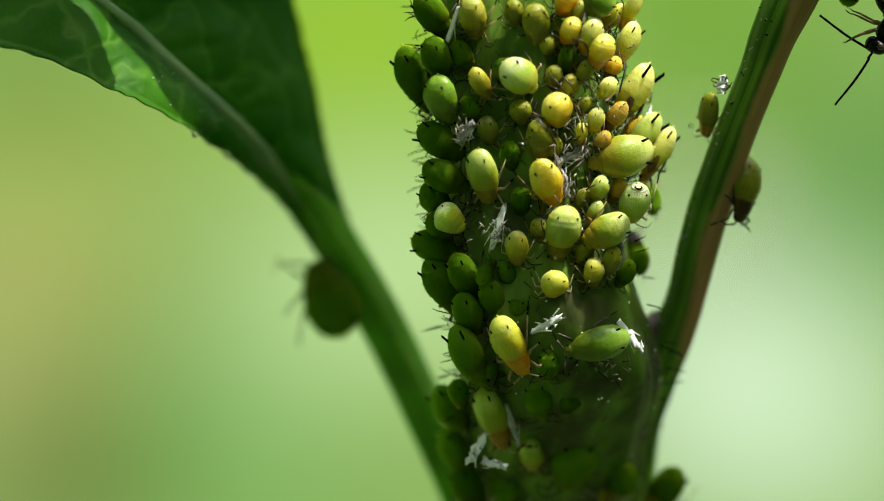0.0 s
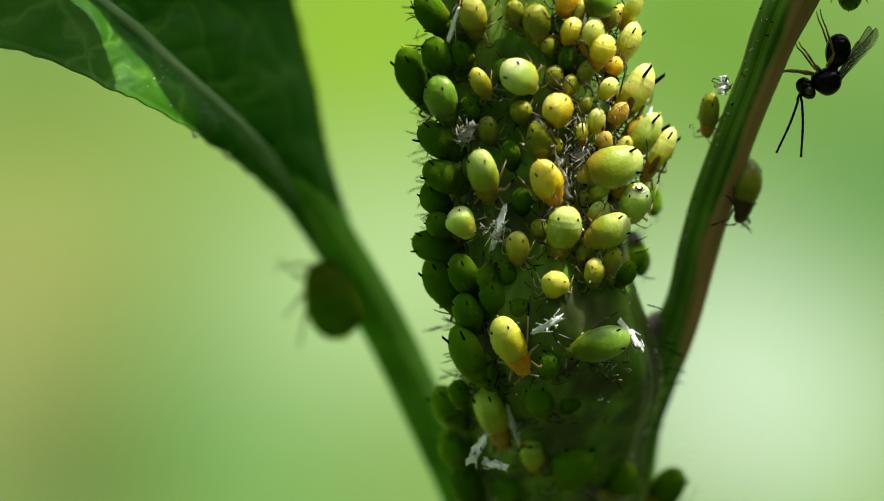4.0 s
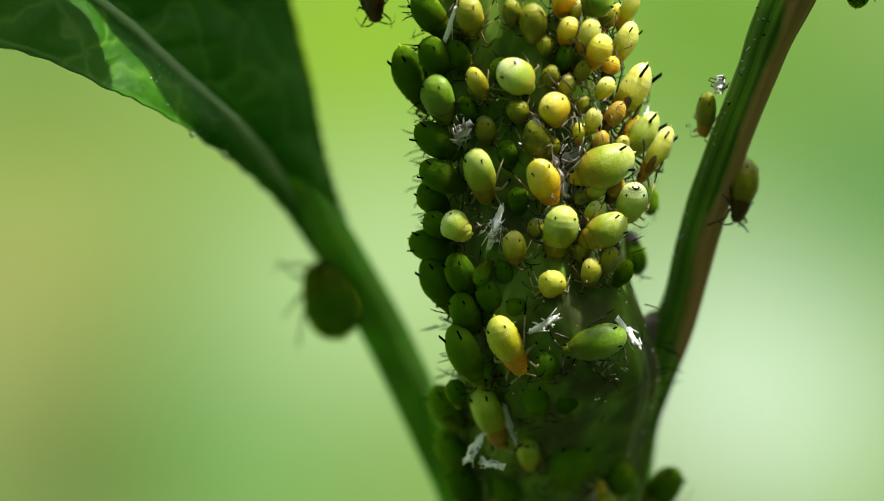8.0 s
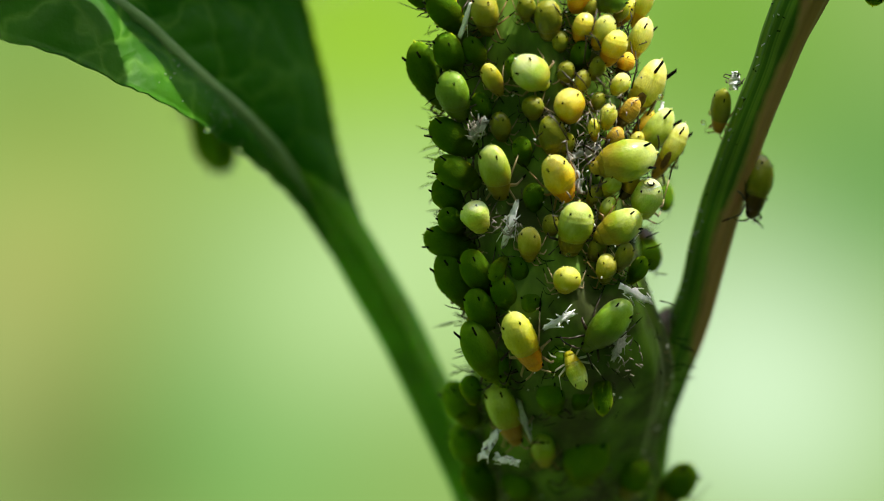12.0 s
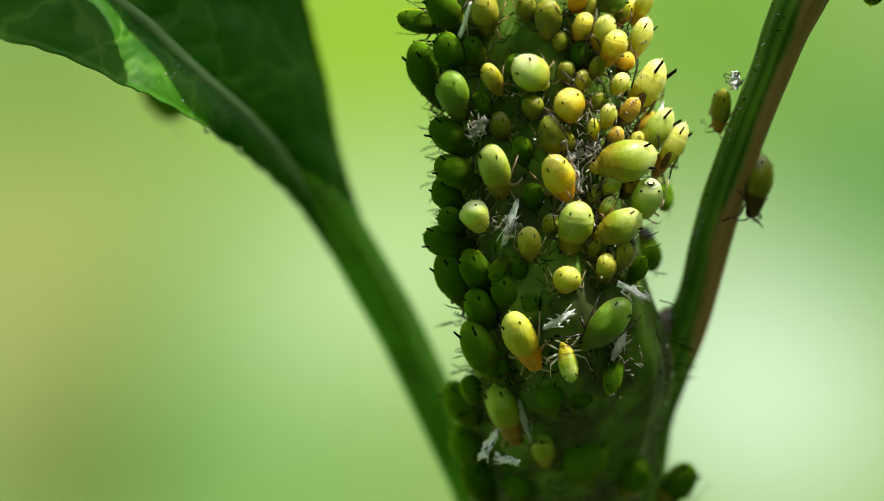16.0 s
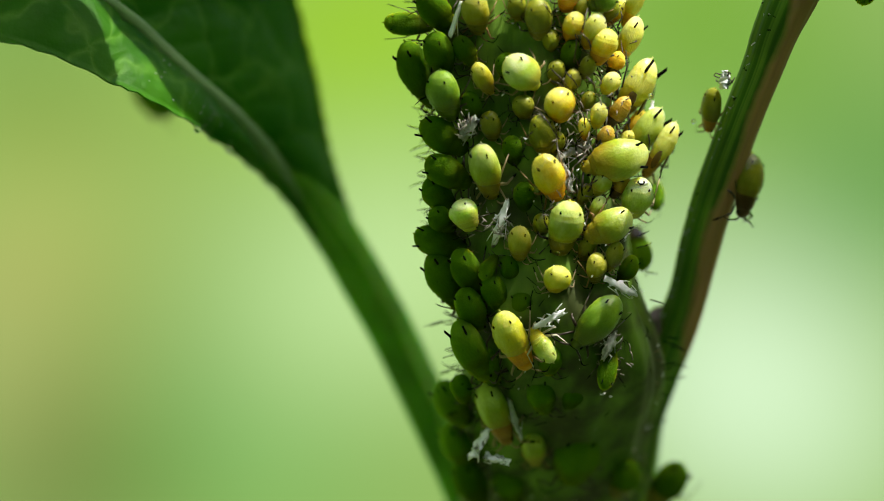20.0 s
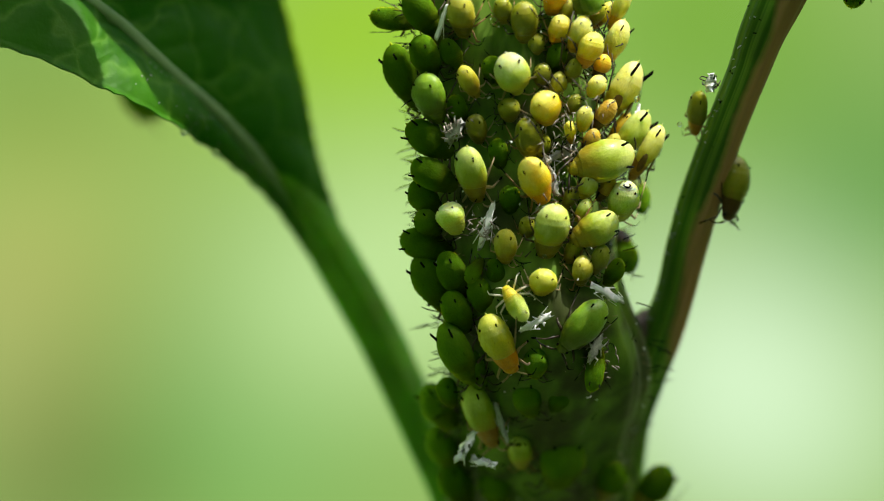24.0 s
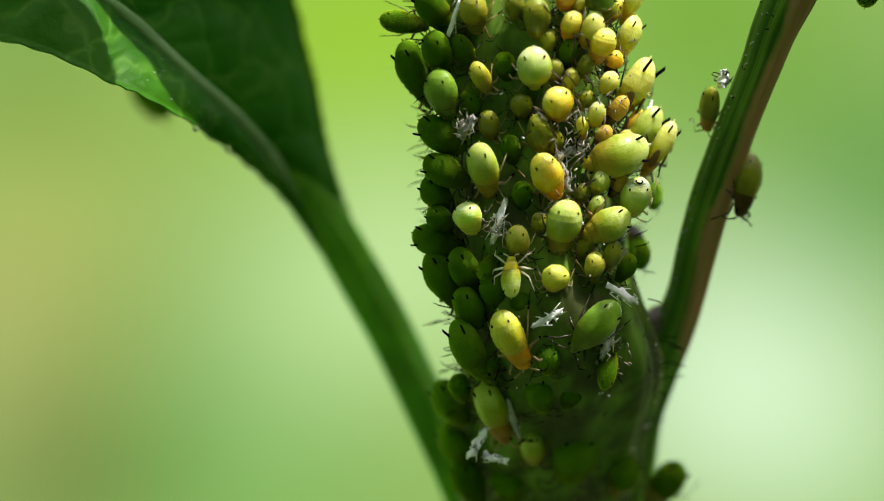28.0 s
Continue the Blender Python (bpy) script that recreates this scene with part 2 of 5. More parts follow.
def backdrop_material(spread):
    """A far, soft mass of greenery: its sun and shade are painted as rounded glowing patches over one another."""
    m = bpy.data.materials.new("glowing_painted_greenery")
    m.use_nodes = True
    nodes, links = m.node_tree.nodes, m.node_tree.links
    nodes.clear()
    t = nodes.new("ShaderNodeTexCoord")
    sc = nodes.new("ShaderNodeVectorMath")
    sc.operation = "SCALE"
    sc.inputs["Scale"].default_value = 1.0 / (spread * MM)
    links.new(t.outputs["Object"], sc.inputs[0])
    last = None

    def patch(x, z, rx, rz, tilt, colour, power):
        nonlocal last
        mp = nodes.new("ShaderNodeMapping")
        mp.vector_type = "TEXTURE"
        mp.inputs["Location"].default_value = (x, 0, z)
        mp.inputs["Rotation"].default_value = (0, radians(-tilt), 0)
        mp.inputs["Scale"].default_value = (rx, 1000, rz)
        ln = nodes.new("ShaderNodeVectorMath")
        ln.operation = "LENGTH"
        f = nodes.new("ShaderNodeMapRange")
        f.interpolation_type = "SMOOTHERSTEP"
        f.inputs["From Min"].default_value, f.inputs["From Max"].default_value = 1.0, 0.0
        f.inputs["To Max"].default_value = power
        mx = nodes.new("ShaderNodeMix")
        mx.data_type = "RGBA"
        links.new(sc.outputs[0], mp.inputs[0])
        links.new(mp.outputs[0], ln.inputs[0])
        links.new(ln.outputs["Value"], f.inputs["Value"])
        links.new(f.outputs[0], mx.inputs["Factor"])
        mx.inputs["B"].default_value = (*colour, 1)
        if last is None:
            mx.inputs["A"].default_value = (0.29, 0.47, 0.12, 1)
        else:
            links.new(last, mx.inputs["A"])
        last = mx.outputs["Result"]

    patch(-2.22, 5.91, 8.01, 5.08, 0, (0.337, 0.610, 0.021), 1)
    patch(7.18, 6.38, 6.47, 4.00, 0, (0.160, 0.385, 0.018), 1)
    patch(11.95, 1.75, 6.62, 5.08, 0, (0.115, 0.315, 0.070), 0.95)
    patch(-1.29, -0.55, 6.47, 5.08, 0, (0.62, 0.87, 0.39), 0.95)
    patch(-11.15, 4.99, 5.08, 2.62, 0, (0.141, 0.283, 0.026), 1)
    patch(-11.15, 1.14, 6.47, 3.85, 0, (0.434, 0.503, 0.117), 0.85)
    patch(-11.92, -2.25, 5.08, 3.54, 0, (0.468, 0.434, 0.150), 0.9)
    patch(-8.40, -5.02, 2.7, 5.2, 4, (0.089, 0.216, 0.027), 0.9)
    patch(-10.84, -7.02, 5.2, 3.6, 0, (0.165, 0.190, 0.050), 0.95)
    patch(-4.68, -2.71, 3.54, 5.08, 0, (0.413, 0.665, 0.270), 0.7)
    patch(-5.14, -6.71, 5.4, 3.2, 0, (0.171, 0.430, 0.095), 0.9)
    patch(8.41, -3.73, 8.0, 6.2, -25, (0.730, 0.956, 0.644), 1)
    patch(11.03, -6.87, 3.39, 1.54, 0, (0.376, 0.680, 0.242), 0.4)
    # the sheet shines by itself, in place of sunlight on foliage
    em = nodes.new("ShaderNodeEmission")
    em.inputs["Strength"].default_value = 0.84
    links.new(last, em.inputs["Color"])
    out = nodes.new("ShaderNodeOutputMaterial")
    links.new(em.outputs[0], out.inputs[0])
    return m


# ---- building helpers ----
PLANT = new("plant")

def part(name, bm, mats, parent=None, label=""):
    me = bpy.data.meshes.new(name)
    bm.to_mesh(me)
    bm.free()
    for f in me.polygons:
        f.use_smooth = True
    for m in mats if isinstance(mats, (list, tuple)) else [mats]:
        me.materials.append(m)
    ob = new(name, me)
    if parent is not None:
        ob.parent = parent
        if parent is PLANT or parent.parent is PLANT:
            ob.matrix_parent_inverse = Matrix.Translation(-PLANT.location) if parent is PLANT else Matrix()
    if label:
        tagged(ob, label)
    return ob


def smooth_curve(points, n):
    """A smooth line of n points through the given ones."""
    p = [Vector(q) for q in points]
    p = [2 * p[0] - p[1]] + p + [2 * p[-1] - p[-2]]
    out = []
    for i in range(n):
        s = i / (n - 1) * (len(p) - 3)
        k = min(int(s), len(p) - 4)
        u = s - k
        a, b, c, d = p[k:k + 4]
        out.append(0.5 * (2 * b + (c - a) * u + (2 * a - 5 * b + 4 * c - d) * u * u + (3 * b - a - 3 * c + d) * u ** 3))
    return out


def ring_skin(bm, rings, closed=True, mat=0):
    """Joins rings of vertices to a skin; the ends are closed."""
    vs = [[bm.verts.new(q) for q in r] for r in rings]
    n = len(vs[0])
    for a, b in zip(vs, vs[1:]):
        for i in range(n):
            j = (i + 1) % n
            f = bm.faces.new((a[i], a[j], b[j], b[i]))
            f.material_index = mat
    if closed:
        bm.faces.new(vs[0][::-1]).material_index = mat
        bm.faces.new(vs[-1]).material_index = mat
    return vs


def tube(bm, line, radii, n=6, mat=0, flat=1.0):
    """A tube along a line, with its radius at each point."""
    line = [Vector(q) for q in line]
    rings = []
    side = None
    for i, q in enumerate(line):
        d = (line[min(i + 1, len(line) - 1)] - line[max(i - 1, 0)]).normalized()
        if side is None:
            side = d.orthogonal().normalized()
        side = (side - d * side.dot(d)).normalized()
        up = d.cross(side)
        r = radii[i] if isinstance(radii, (list, tuple)) else radii
        rings.append([q + (side * math.cos(a) + up * math.sin(a) * flat) * r for a in [2 * math.pi * k / n for k in range(n)]])
    ring_skin(bm, rings, True, mat)


def egg(bm, profile, n=16, mat=0, ridge=0.0, flat=0.86, belly=0.75):
    """A body of round sections along x: rows of (x, half width, height of the middle)."""
    rings = []
    for i, (x, r, h) in enumerate(profile):
        rr = r * (1 + (ridge if i % 2 else -ridge))
        ring = []
        for k in range(n):
            a = 2 * math.pi * k / n
            z = math.sin(a) * flat * rr
            ring.append((x, math.cos(a) * rr, h + (z if z > 0 else z * belly)))
        rings.append(ring)
    ring_skin(bm, rings, True, mat)


def bead(bm, at, r, squash=(1, 1, 1), mat=0, seg=8):
    made = bmesh.ops.create_uvsphere(bm, u_segments=seg, v_segments=max(4, seg // 2 + 1), radius=1.0,
                                     matrix=Matrix.LocRotScale(at, None, (r * squash[0], r * squash[1], r * squash[2])))
    for v in made["verts"]:
        for f in v.link_faces:
            f.material_index = mat


# ---- the plant ----
PLANT.location = (0.0072, 0.0156, -0.44)
tagged(PLANT, "tall green garden plant, its stem crowded with aphids", "plant")


def stem_axis(z):
    """Middle and radius of the main stem at a height, in millimetres."""
    x = 2.52 - 0.065 * z + 0.48 * math.exp(-((z + 3.4) / 2.0) ** 2)
    y = 0.26 * max(0.0, -z - 1.2) ** 1.6 if z > -9 else 0.26 * 7.8 ** 1.6 + 0.02 * (-9 - z)
    y -= 0.45 * math.exp(-((z - 7.0) / 3.5) ** 2)  # a slight bow forwards
    r = 2.42 - 0.012 * z + 0.30 * math.exp(-((z + 3.3) / 1.8) ** 2)
    if z < -9:
        x, r = stem_axis(-8.99)[0] + 0.01 * (-9 - z), 2.6 + 0.002 * (-9 - z)
    if z > 8:
        r = max(0.3, r - 0.02 * (z - 8) ** 2)
    return x, y, r


def build_stem():
    bm = bmesh.new()
    zs = [-440, -300, -180, -90, -40, -22, -14, -10.5] + [-9 + 0.25 * i for i in range(77)] + [10.6 + 0.8 * i for i in range(11)]
    rings = []
    for z in zs:
        x, y, r = stem_axis(z)
        ring = []
        for k in range(96):
            a = 2 * math.pi * k / 96
            w = 1 + 0.035 * math.cos(9 * a + 0.4 * math.sin(z * 0.5)) + 0.012 * math.sin(23 * a + z * 0.3)
            w += 0.03 * (noise.noise(Vector((math.cos(a) * 2, math.sin(a) * 2, z * 0.5))))
            ring.append(Vector((x + r * w * math.cos(a), y + r * w * math.sin(a), z)) * MM)
        rings.append(ring)
    ring_skin(bm, rings)
    return part("stem", bm, STEM, PLANT, "thick ribbed green stem with dark crust and painted shade blotches")


def stalk(name, label, line, radii, mat, n_out=70, grooves=5, groove=0.06):
    bm = bmesh.new()
    pts = smooth_curve(line, n_out)
    rad = [q.x for q in smooth_curve([(r, 0, 0) for r in radii], n_out)]
    rings, sides, turns = [], [], []
    for i, q in enumerate(pts):
        d = (pts[min(i + 1, n_out - 1)] - pts[max(i - 1, 0)]).normalized()
        side = Vector((1, 0, 0))
        side = (side - d * side.dot(d)).normalized()
        up = d.cross(side)
        ring = []
        for k in range(64):
            a = 2 * math.pi * k / 64
            w = rad[i] * (1 + groove * math.cos(grooves * a + 0.6) + 0.03 * noise.noise(Vector((math.cos(a), math.sin(a), i * 0.15))))
            ring.append((q + (side * math.cos(a) + up * math.sin(a)) * w) * MM)
            sides.append(math.cos(a) * 0.5 + 0.40 - 4.0 * max(0.0, 0.39 - i / n_out))
            turns.append(abs(a / math.pi - 1))
        rings.append(ring)
    ring_skin(bm, rings)
    ob = part(name, bm, mat, PLANT, label)
    at = ob.data.attributes.new("side", "FLOAT", "POINT")
    at.data.foreach_set("value", sides)
    at = ob.data.attributes.new("around", "FLOAT", "POINT")
    at.data.foreach_set("value", turns)
    return ob


STALK_LINE = [(5.24, 4.60, -7.39), (5.21, 3.70, -5.92), (5.34, 3.00, -4.71), (5.74, 2.30, -3.59), (6.28, 1.60, -2.50), (6.70, 0.90, -1.31), (7.01, 0.30, 0.09), (7.34, -0.20, 1.32), (7.73, -0.70, 2.54), (8.11, -1.20, 3.60), (8.57, -1.70, 4.80), (8.88, -2.00, 5.70), (9.28, -2.20, 6.60), (9.94, -2.30, 7.96)]
STALK_R = [0.8, 0.78, 0.78, 0.74, 0.6, 0.52, 0.55, 0.56, 0.54, 0.53, 0.54, 0.6, 0.66, 0.72]
PETIOLE_LINE = [(1.11, 5.20, -7.90), (0.82, 5.20, -7.23), (0.12, 5.10, -5.82), (-0.65, 5.10, -4.22), (-1.41, 5.10, -2.63), (-2.28, 5.00, -1.03), (-3.16, 4.75, 0.49), (-3.63, 4.40, 1.20), (-4.10, 4.05, 1.86), (-4.56, 3.70, 2.38), (-5.03, 3.40, 2.90)]
PETIOLE_R = [0.9, 0.74, 0.64, 0.62, 0.63, 0.64, 0.6, 0.45, 0.31, 0.22, 0.12]


def leaf(name, left, mid, right, label, cup=0.0, n=60, m=14, teeth=0.04, rib_r=0.40, specks=0):
    """A leaf blade spun between its left margin, midrib and right margin, with a raised rib and side veins."""
    lo, mi, ro = smooth_curve(left, n), smooth_curve(mid, n), smooth_curve(right, n)
    bm = bmesh.new()
    grid = []
    for i in range(n):
        row = []
        nrm = (ro[i] - lo[i]).cross(mi[min(i + 1, n - 1)] - mi[max(i - 1, 0)])
        nrm = nrm.normalized() if nrm.length > 1e-6 else Vector((0, -1, 0))
        if nrm.y > 0:
            nrm = -nrm
        for j in range(-m, m + 1):
            s = j / m
            edge = lo[i] if s < 0 else ro[i]
            q = mi[i].lerp(edge, abs(s))
            if abs(s) == 1:
                q = q + (edge - mi[i]).normalized() * teeth * math.sin(i * 1.7) * min(1, i / 12)
            vein = math.exp(-((abs(((i / n) * 9 - abs(s) * 1.3) % 1 - 0.5)) / 0.09) ** 2)
            q = q + nrm * (cup * (1 - abs(s)) * abs(s) * 4 - 0.10 * vein * (1 - abs(s)) + 0.10 * noise.noise(q * 0.8))
            row.append(q)
        grid.append((row, nrm))
    for shift in (0.0, -0.06):
        vs = [[bm.verts.new((q + nr * shift) * MM) for q in row] for row, nr in grid]
        for i in range(n - 1):
            for j in range(2 * m):
                quad = (vs[i][j], vs[i][j + 1], vs[i + 1][j + 1], vs[i + 1][j])
                bm.faces.new(quad if shift == 0.0 else quad[::-1])
        if shift == 0.0:
            top = vs
    for k in (0, 2 * m):
        for i in range(n - 1):
            quad = (top[i][k], top[i + 1][k], vs[i + 1][k], vs[i][k])
            bm.faces.new(quad if k else quad[::-1])
    for k in (0, n - 1):
        for j in range(2 * m):
            quad = (top[k][j], top[k][j + 1], vs[k][j + 1], vs[k][j])
            bm.faces.new(quad[::-1] if k == 0 else quad)
    root = part(name, bm, LEAF, PLANT, label)
    bm = bmesh.new()
    tube(bm, [(q - grid[i][1] * 0.03) * MM for i, q in enumerate(mi)], [rib_r * (1.1 - 0.4 * i / n) * min(1.0, 0.1 + i / 12) * MM for i in range(n)], 10, 0, 1.0)
    part("midrib", bm, RIB, root, "pale grey-green midrib")
    if specks:
        rnd = random.Random(3)
        bm = bmesh.new()
        for _ in range(specks):
            i, j = rnd.randrange(8, int(n * 0.62)), rnd.randrange(1, m)
            row, nr = grid[i]
            q = row[j].lerp(row[j + 1], rnd.random()) + nr * 0.02
            bead(bm, q * MM, rnd.uniform(0.008, 0.026) * MM, (1, 1, 0.6), 0, 6)
        part("wax_specks", bm, HUSK, root, "tiny white specks on the leaf")
    return root


# ---- aphids ----
def leg(bm, hip, knee, foot, r=0.015, dark=True):
    hip, knee, foot = Vector(hip), Vector(knee), Vector(foot)
    tube(bm, [hip, hip.lerp(knee, 0.5), knee], [r * 1.1, r * 1.2, r * 0.9], 6, 0)
    a = knee.lerp(foot, 0.72)
    tube(bm, [knee, knee.lerp(foot, 0.35), a], [r * 0.9, r * 0.75, r * 0.7], 6, 0)
    tip = foot + (foot - knee).normalized() * 0.08
    tube(bm, [a, foot, tip], [r * 0.8, r * 0.7, r * 0.45], 6, 1)


PROTO = {}


def body_ring(x, r, h, n, flat=0.86, belly=0.72):
    """One cross section of a body: domed above, flatter below, with a faint crease along each side."""
    ring = []
    for k in range(n):
        a = 2 * math.pi * k / n
        c, q = math.cos(a), math.sin(a)
        side = r * (1 - 0.03 * math.exp(-((q + 0.1) / 0.12) ** 2))
        ring.append((x, c * side, h + q * flat * r * (1 if q > 0 else belly)))
    return ring


def build_aphid(fat, front, limb, seed, horn, oval=False):
    """An aphid of length 1 along x (head at +x) and width 1 along y, its feet under z = -0.5."""
    rnd = random.Random(seed * 5 + horn)
    root = new("aphid")
    plump, bend = (0.0, 0.04, -0.035)[seed], (0.0, 0.06, -0.07)[seed]
    # broad behind, drawn to a blunt point at the tail, narrowing forwards
    widths = [(-0.505, 0.04), (-0.495, 0.13), (-0.465, 0.225), (-0.41, 0.325), (-0.34, 0.405), (-0.25, 0.463), (-0.14, 0.493), (-0.01, 0.500), (0.10, 0.470), (0.17, 0.430), (0.215, 0.395), (0.23, 0.36)]
    cut = 0.23 if front is fat else 0.18  # where the abdomen ends and the thorax shows
    neck = 1.0
    if oval:  # swollen: the abdomen hides all but the tip of the thorax
        cut, neck = 0.33, 0.74
        widths[-5:] = [(-0.01, 0.492), (0.10, 0.432), (0.17, 0.362), (0.215, 0.305), (0.23, 0.27)]
    rings = []
    for i, q in enumerate(smooth_curve([(-0.5 + (x + 0.5) * (cut + 0.5) / 0.73, r, 0) for x, r in widths], 34)):
        u = (q.x + 0.5) / (cut + 0.5)
        crimp = 1 - (0.016, 0.050, 0.032)[seed] * abs(math.sin(math.pi * (q.x + 0.5) * 10.5)) ** 6 * min(1, 4 * u)
        rings.append(body_ring(q.x, max(0.02, q.y * crimp * (1 + plump * math.sin(3.1 * u + seed))), 0.03 + 0.045 * math.sin(math.pi * min(1, max(0, u))), 24))
    bm = bmesh.new()
    ring_skin(bm, rings)
    for v in bm.verts:
        lump = 0.035 * noise.noise(v.co * 3.2 + Vector((seed * 7.0, 0, 0)))
        v.co += Vector((0, v.co.y, v.co.z)) * lump * 2 + Vector((0, bend * (v.co.x ** 2 - 0.06), 0))
    part("abdomen", bm, fat, root)
    bm = bmesh.new()
    ring_skin(bm, [body_ring(0.395 - (0.395 - x) * (0.485 - cut) / 0.255, r * neck, h, 20) for x, r, h in (
        (0.14, 0.33, 0.0), (0.18, 0.395, 0.01), (0.23, 0.388, 0.01), (0.28, 0.360, 0.0), (0.30, 0.346, 0.0), (0.33, 0.322, -0.01), (0.355, 0.297, -0.02), (0.37, 0.280, -0.02), (0.395, 0.20, -0.03))])
    for v in bm.verts:
        v.co.y += bend * (v.co.x ** 2 - 0.06)
    part("thorax", bm, front, root)
    bm = bmesh.new()
    ring_skin(bm, [body_ring(x, r * neck, h, 16) for x, r, h in (
        (0.35, 0.18, -0.03), (0.37, 0.272, -0.03), (0.41, 0.265, -0.04), (0.445, 0.228, -0.05), (0.475, 0.170, -0.06), (0.495, 0.10, -0.07), (0.50, 0.03, -0.08))])
    part("head", bm, front, root)
    for s in (-1, 1):
        bm = bmesh.new()
        bead(bm, (0.42, s * 0.25 * neck, 0.01), 0.030, (1, 1.2, 1.2))
        part("eye", bm, BLACK, root)
        bm = bmesh.new()
        a = Vector((-0.30, s * 0.25, 0.31))
        long = (0.10, 0.16, 0.21)[horn] * (1.0, 0.8, 1.2)[seed]
        b = a + Vector((-0.72, s * 0.35, 0.62)).normalized() * long
        w = (0.030, 0.031, 0.046)[horn]
        tube(bm, [a - (b - a) * 0.3, a, a.lerp(b, 0.5), b, b + (b - a) * 0.04], [w * 1.35, w * 1.15, w * 0.95, w * 0.85, w], 8)
        part("siphunculus", bm, BLACK, root)
        bm = bmesh.new()
        k1 = Vector((0.54, s * (0.24 + 0.1 * rnd.random()), 0.06))
        k2 = Vector((0.40 + 0.25 * rnd.random(), s * (0.52 + 0.15 * rnd.random()), 0.02))
        k3 = k2 + Vector((-0.22 + 0.2 * rnd.random(), s * 0.16, -0.12))
        line = smooth_curve([(0.48, s * 0.10, -0.04), k1, k2, k3], 12)
        tube(bm, line[:6], [0.018] * 6, 5, 0)
        tube(bm, line[5:], [0.013 - 0.0012 * i for i in range(7)], 5, 1)
        part("antenna", bm, [limb, BLACK], root)
        for hx, kx, fx, out in ((0.31, 0.46, 0.60, 0.62), (0.24, 0.16, 0.06, 0.74), (0.18, -0.08, -0.36, 0.70)):
            bm = bmesh.new()
            w = lambda q: (rnd.random() - 0.5) * q
            if limb is GLASS or horn == 2:
                out, kx, fx = out * 1.6, kx + 0.05, fx * 1.15
            leg(bm, (hx, s * 0.26, -0.14), (kx + w(0.08), s * (out * 0.78 + w(0.12)), 0.02 + w(0.12)), (fx + w(0.24), s * (out + w(0.2)), -0.52), 0.022 if limb is DUSK else 0.026)
            part("leg", bm, [limb, BLACK], root)
    bm = bmesh.new()
    egg(bm, [(-0.545, 0.008, 0.05), (-0.538, 0.020, 0.045), (-0.515, 0.034, 0.04), (-0.47, 0.07, 0.03)], 8)
    part("cauda", bm, fat, root)
    return root


def aphid_at(m, fat, front, limb, seed, label, group="", horn=0, oval=False):
    key = (fat, front, limb, seed % 3, horn, oval)
    if key in PROTO:
        ob = copy_thing(PROTO[key], m)
        ob.matrix_basis = m
    else:
        ob = build_aphid(SKINS[fat], SKINS[front], {"black": DUSK, "straw": HORN, "rust": RUST, "clear": GLASS}[limb], seed % 3, horn, oval)
        ob.matrix_basis = m
        PROTO[key] = ob
    return tagged(ob, label, "aphid", group)


def seen_spot(x, z, y):
    """The place at depth y that lies on the line of sight through (x, z) of the plane of the stem's middle."""
    k = (REACH + y) / REACH
    return Vector((x * k, y, z * k))


def on_stem(x, z, high):
    """The middle of a body of that height that sits on the stem, and the way out from the stem there."""
    y = -2.0
    for _ in range(6):
        k = (REACH + y) / REACH
        ax, ay, r = stem_axis(z * k)
        rr = r + 0.29 * high
        dx = x * k - ax
        y = ay - math.sqrt(max(0.0, rr * rr - dx * dx))
    p = seen_spot(x, z, y)
    n = Vector((max(-rr, min(rr, dx)), y - ay, 0)).normalized()
    if abs(n.x) > 0.45:
        # on the flanks the crowd stands off the stem, turned a little forwards
        n = (n + Vector((0, -1.6 * (abs(n.x) - 0.45), 0))).normalized()
        p = seen_spot(x, z, y - 1.9 * (abs(dx) / rr - 0.45 if abs(dx) < rr else 0.55))
    return p, n


def sit(p, n, length, width, head, pitch=6.0, tall=None):
    """A pose in which a body of that size stands at p on a surface with normal n, its head towards the angle head (0 right, 90 up)."""
    h = Vector((math.cos(radians(head)), 0, math.sin(radians(head))))
    t = h - n * h.dot(n)
    if t.length < 0.25:
        t = t + Vector((0, 0.3, -0.3))
        t = t - n * t.dot(n)
    t.normalize()
    m = Matrix((t, n.cross(t), n)).transposed().to_4x4()
    return (Matrix.Translation(p * MM) @ m @ Matrix.Rotation(radians(pitch), 4, "Y")
            @ Matrix.Diagonal((length * MM, width * MM, (tall or width * 0.92) * MM, 1)))


COUNT = [0]


def aphid(x, z, length, width, head, fat, front="", limb="", label="", pitch=24.0, y=None, face=None, pads=False, lift=0.0, horn=0, tall=None, oval=False):
    COUNT[0] += 1
    if fat in ("shade_dark", "shade_mid"):
        limb = limb or "black"
    limb = limb or ("straw", "black", "rust")[COUNT[0] % 3]
    if y is None:
        p, n = on_stem(x, z, width * 0.9 + lift)
    else:
        p = seen_spot(x, z, y)
        n = Vector(face or (0, -1, 0)).normalized()
    ob = aphid_at(sit(p, n, length, width, head, pitch, tall), fat, front or fat, limb, COUNT[0], label or LABELS[fat], "aphids on the stem" if y is None else "", horn, oval)
    if pads:
        for s in (-1, 1):
            bm = bmesh.new()
            bead(bm, (0, 0, 0), 1.0, (0.17, 0.16, 0.05), 0, 12)
            bm.transform(Matrix.Translation((0.15, s * 0.29, 0.385)) @ Matrix.Rotation(radians(-s * 34), 4, "X") @ Matrix.Rotation(radians(s * 14), 4, "Z"))
            part("wing_pad", bm, SKINS["brown"], ob, "dark brown wing pad")
    return ob


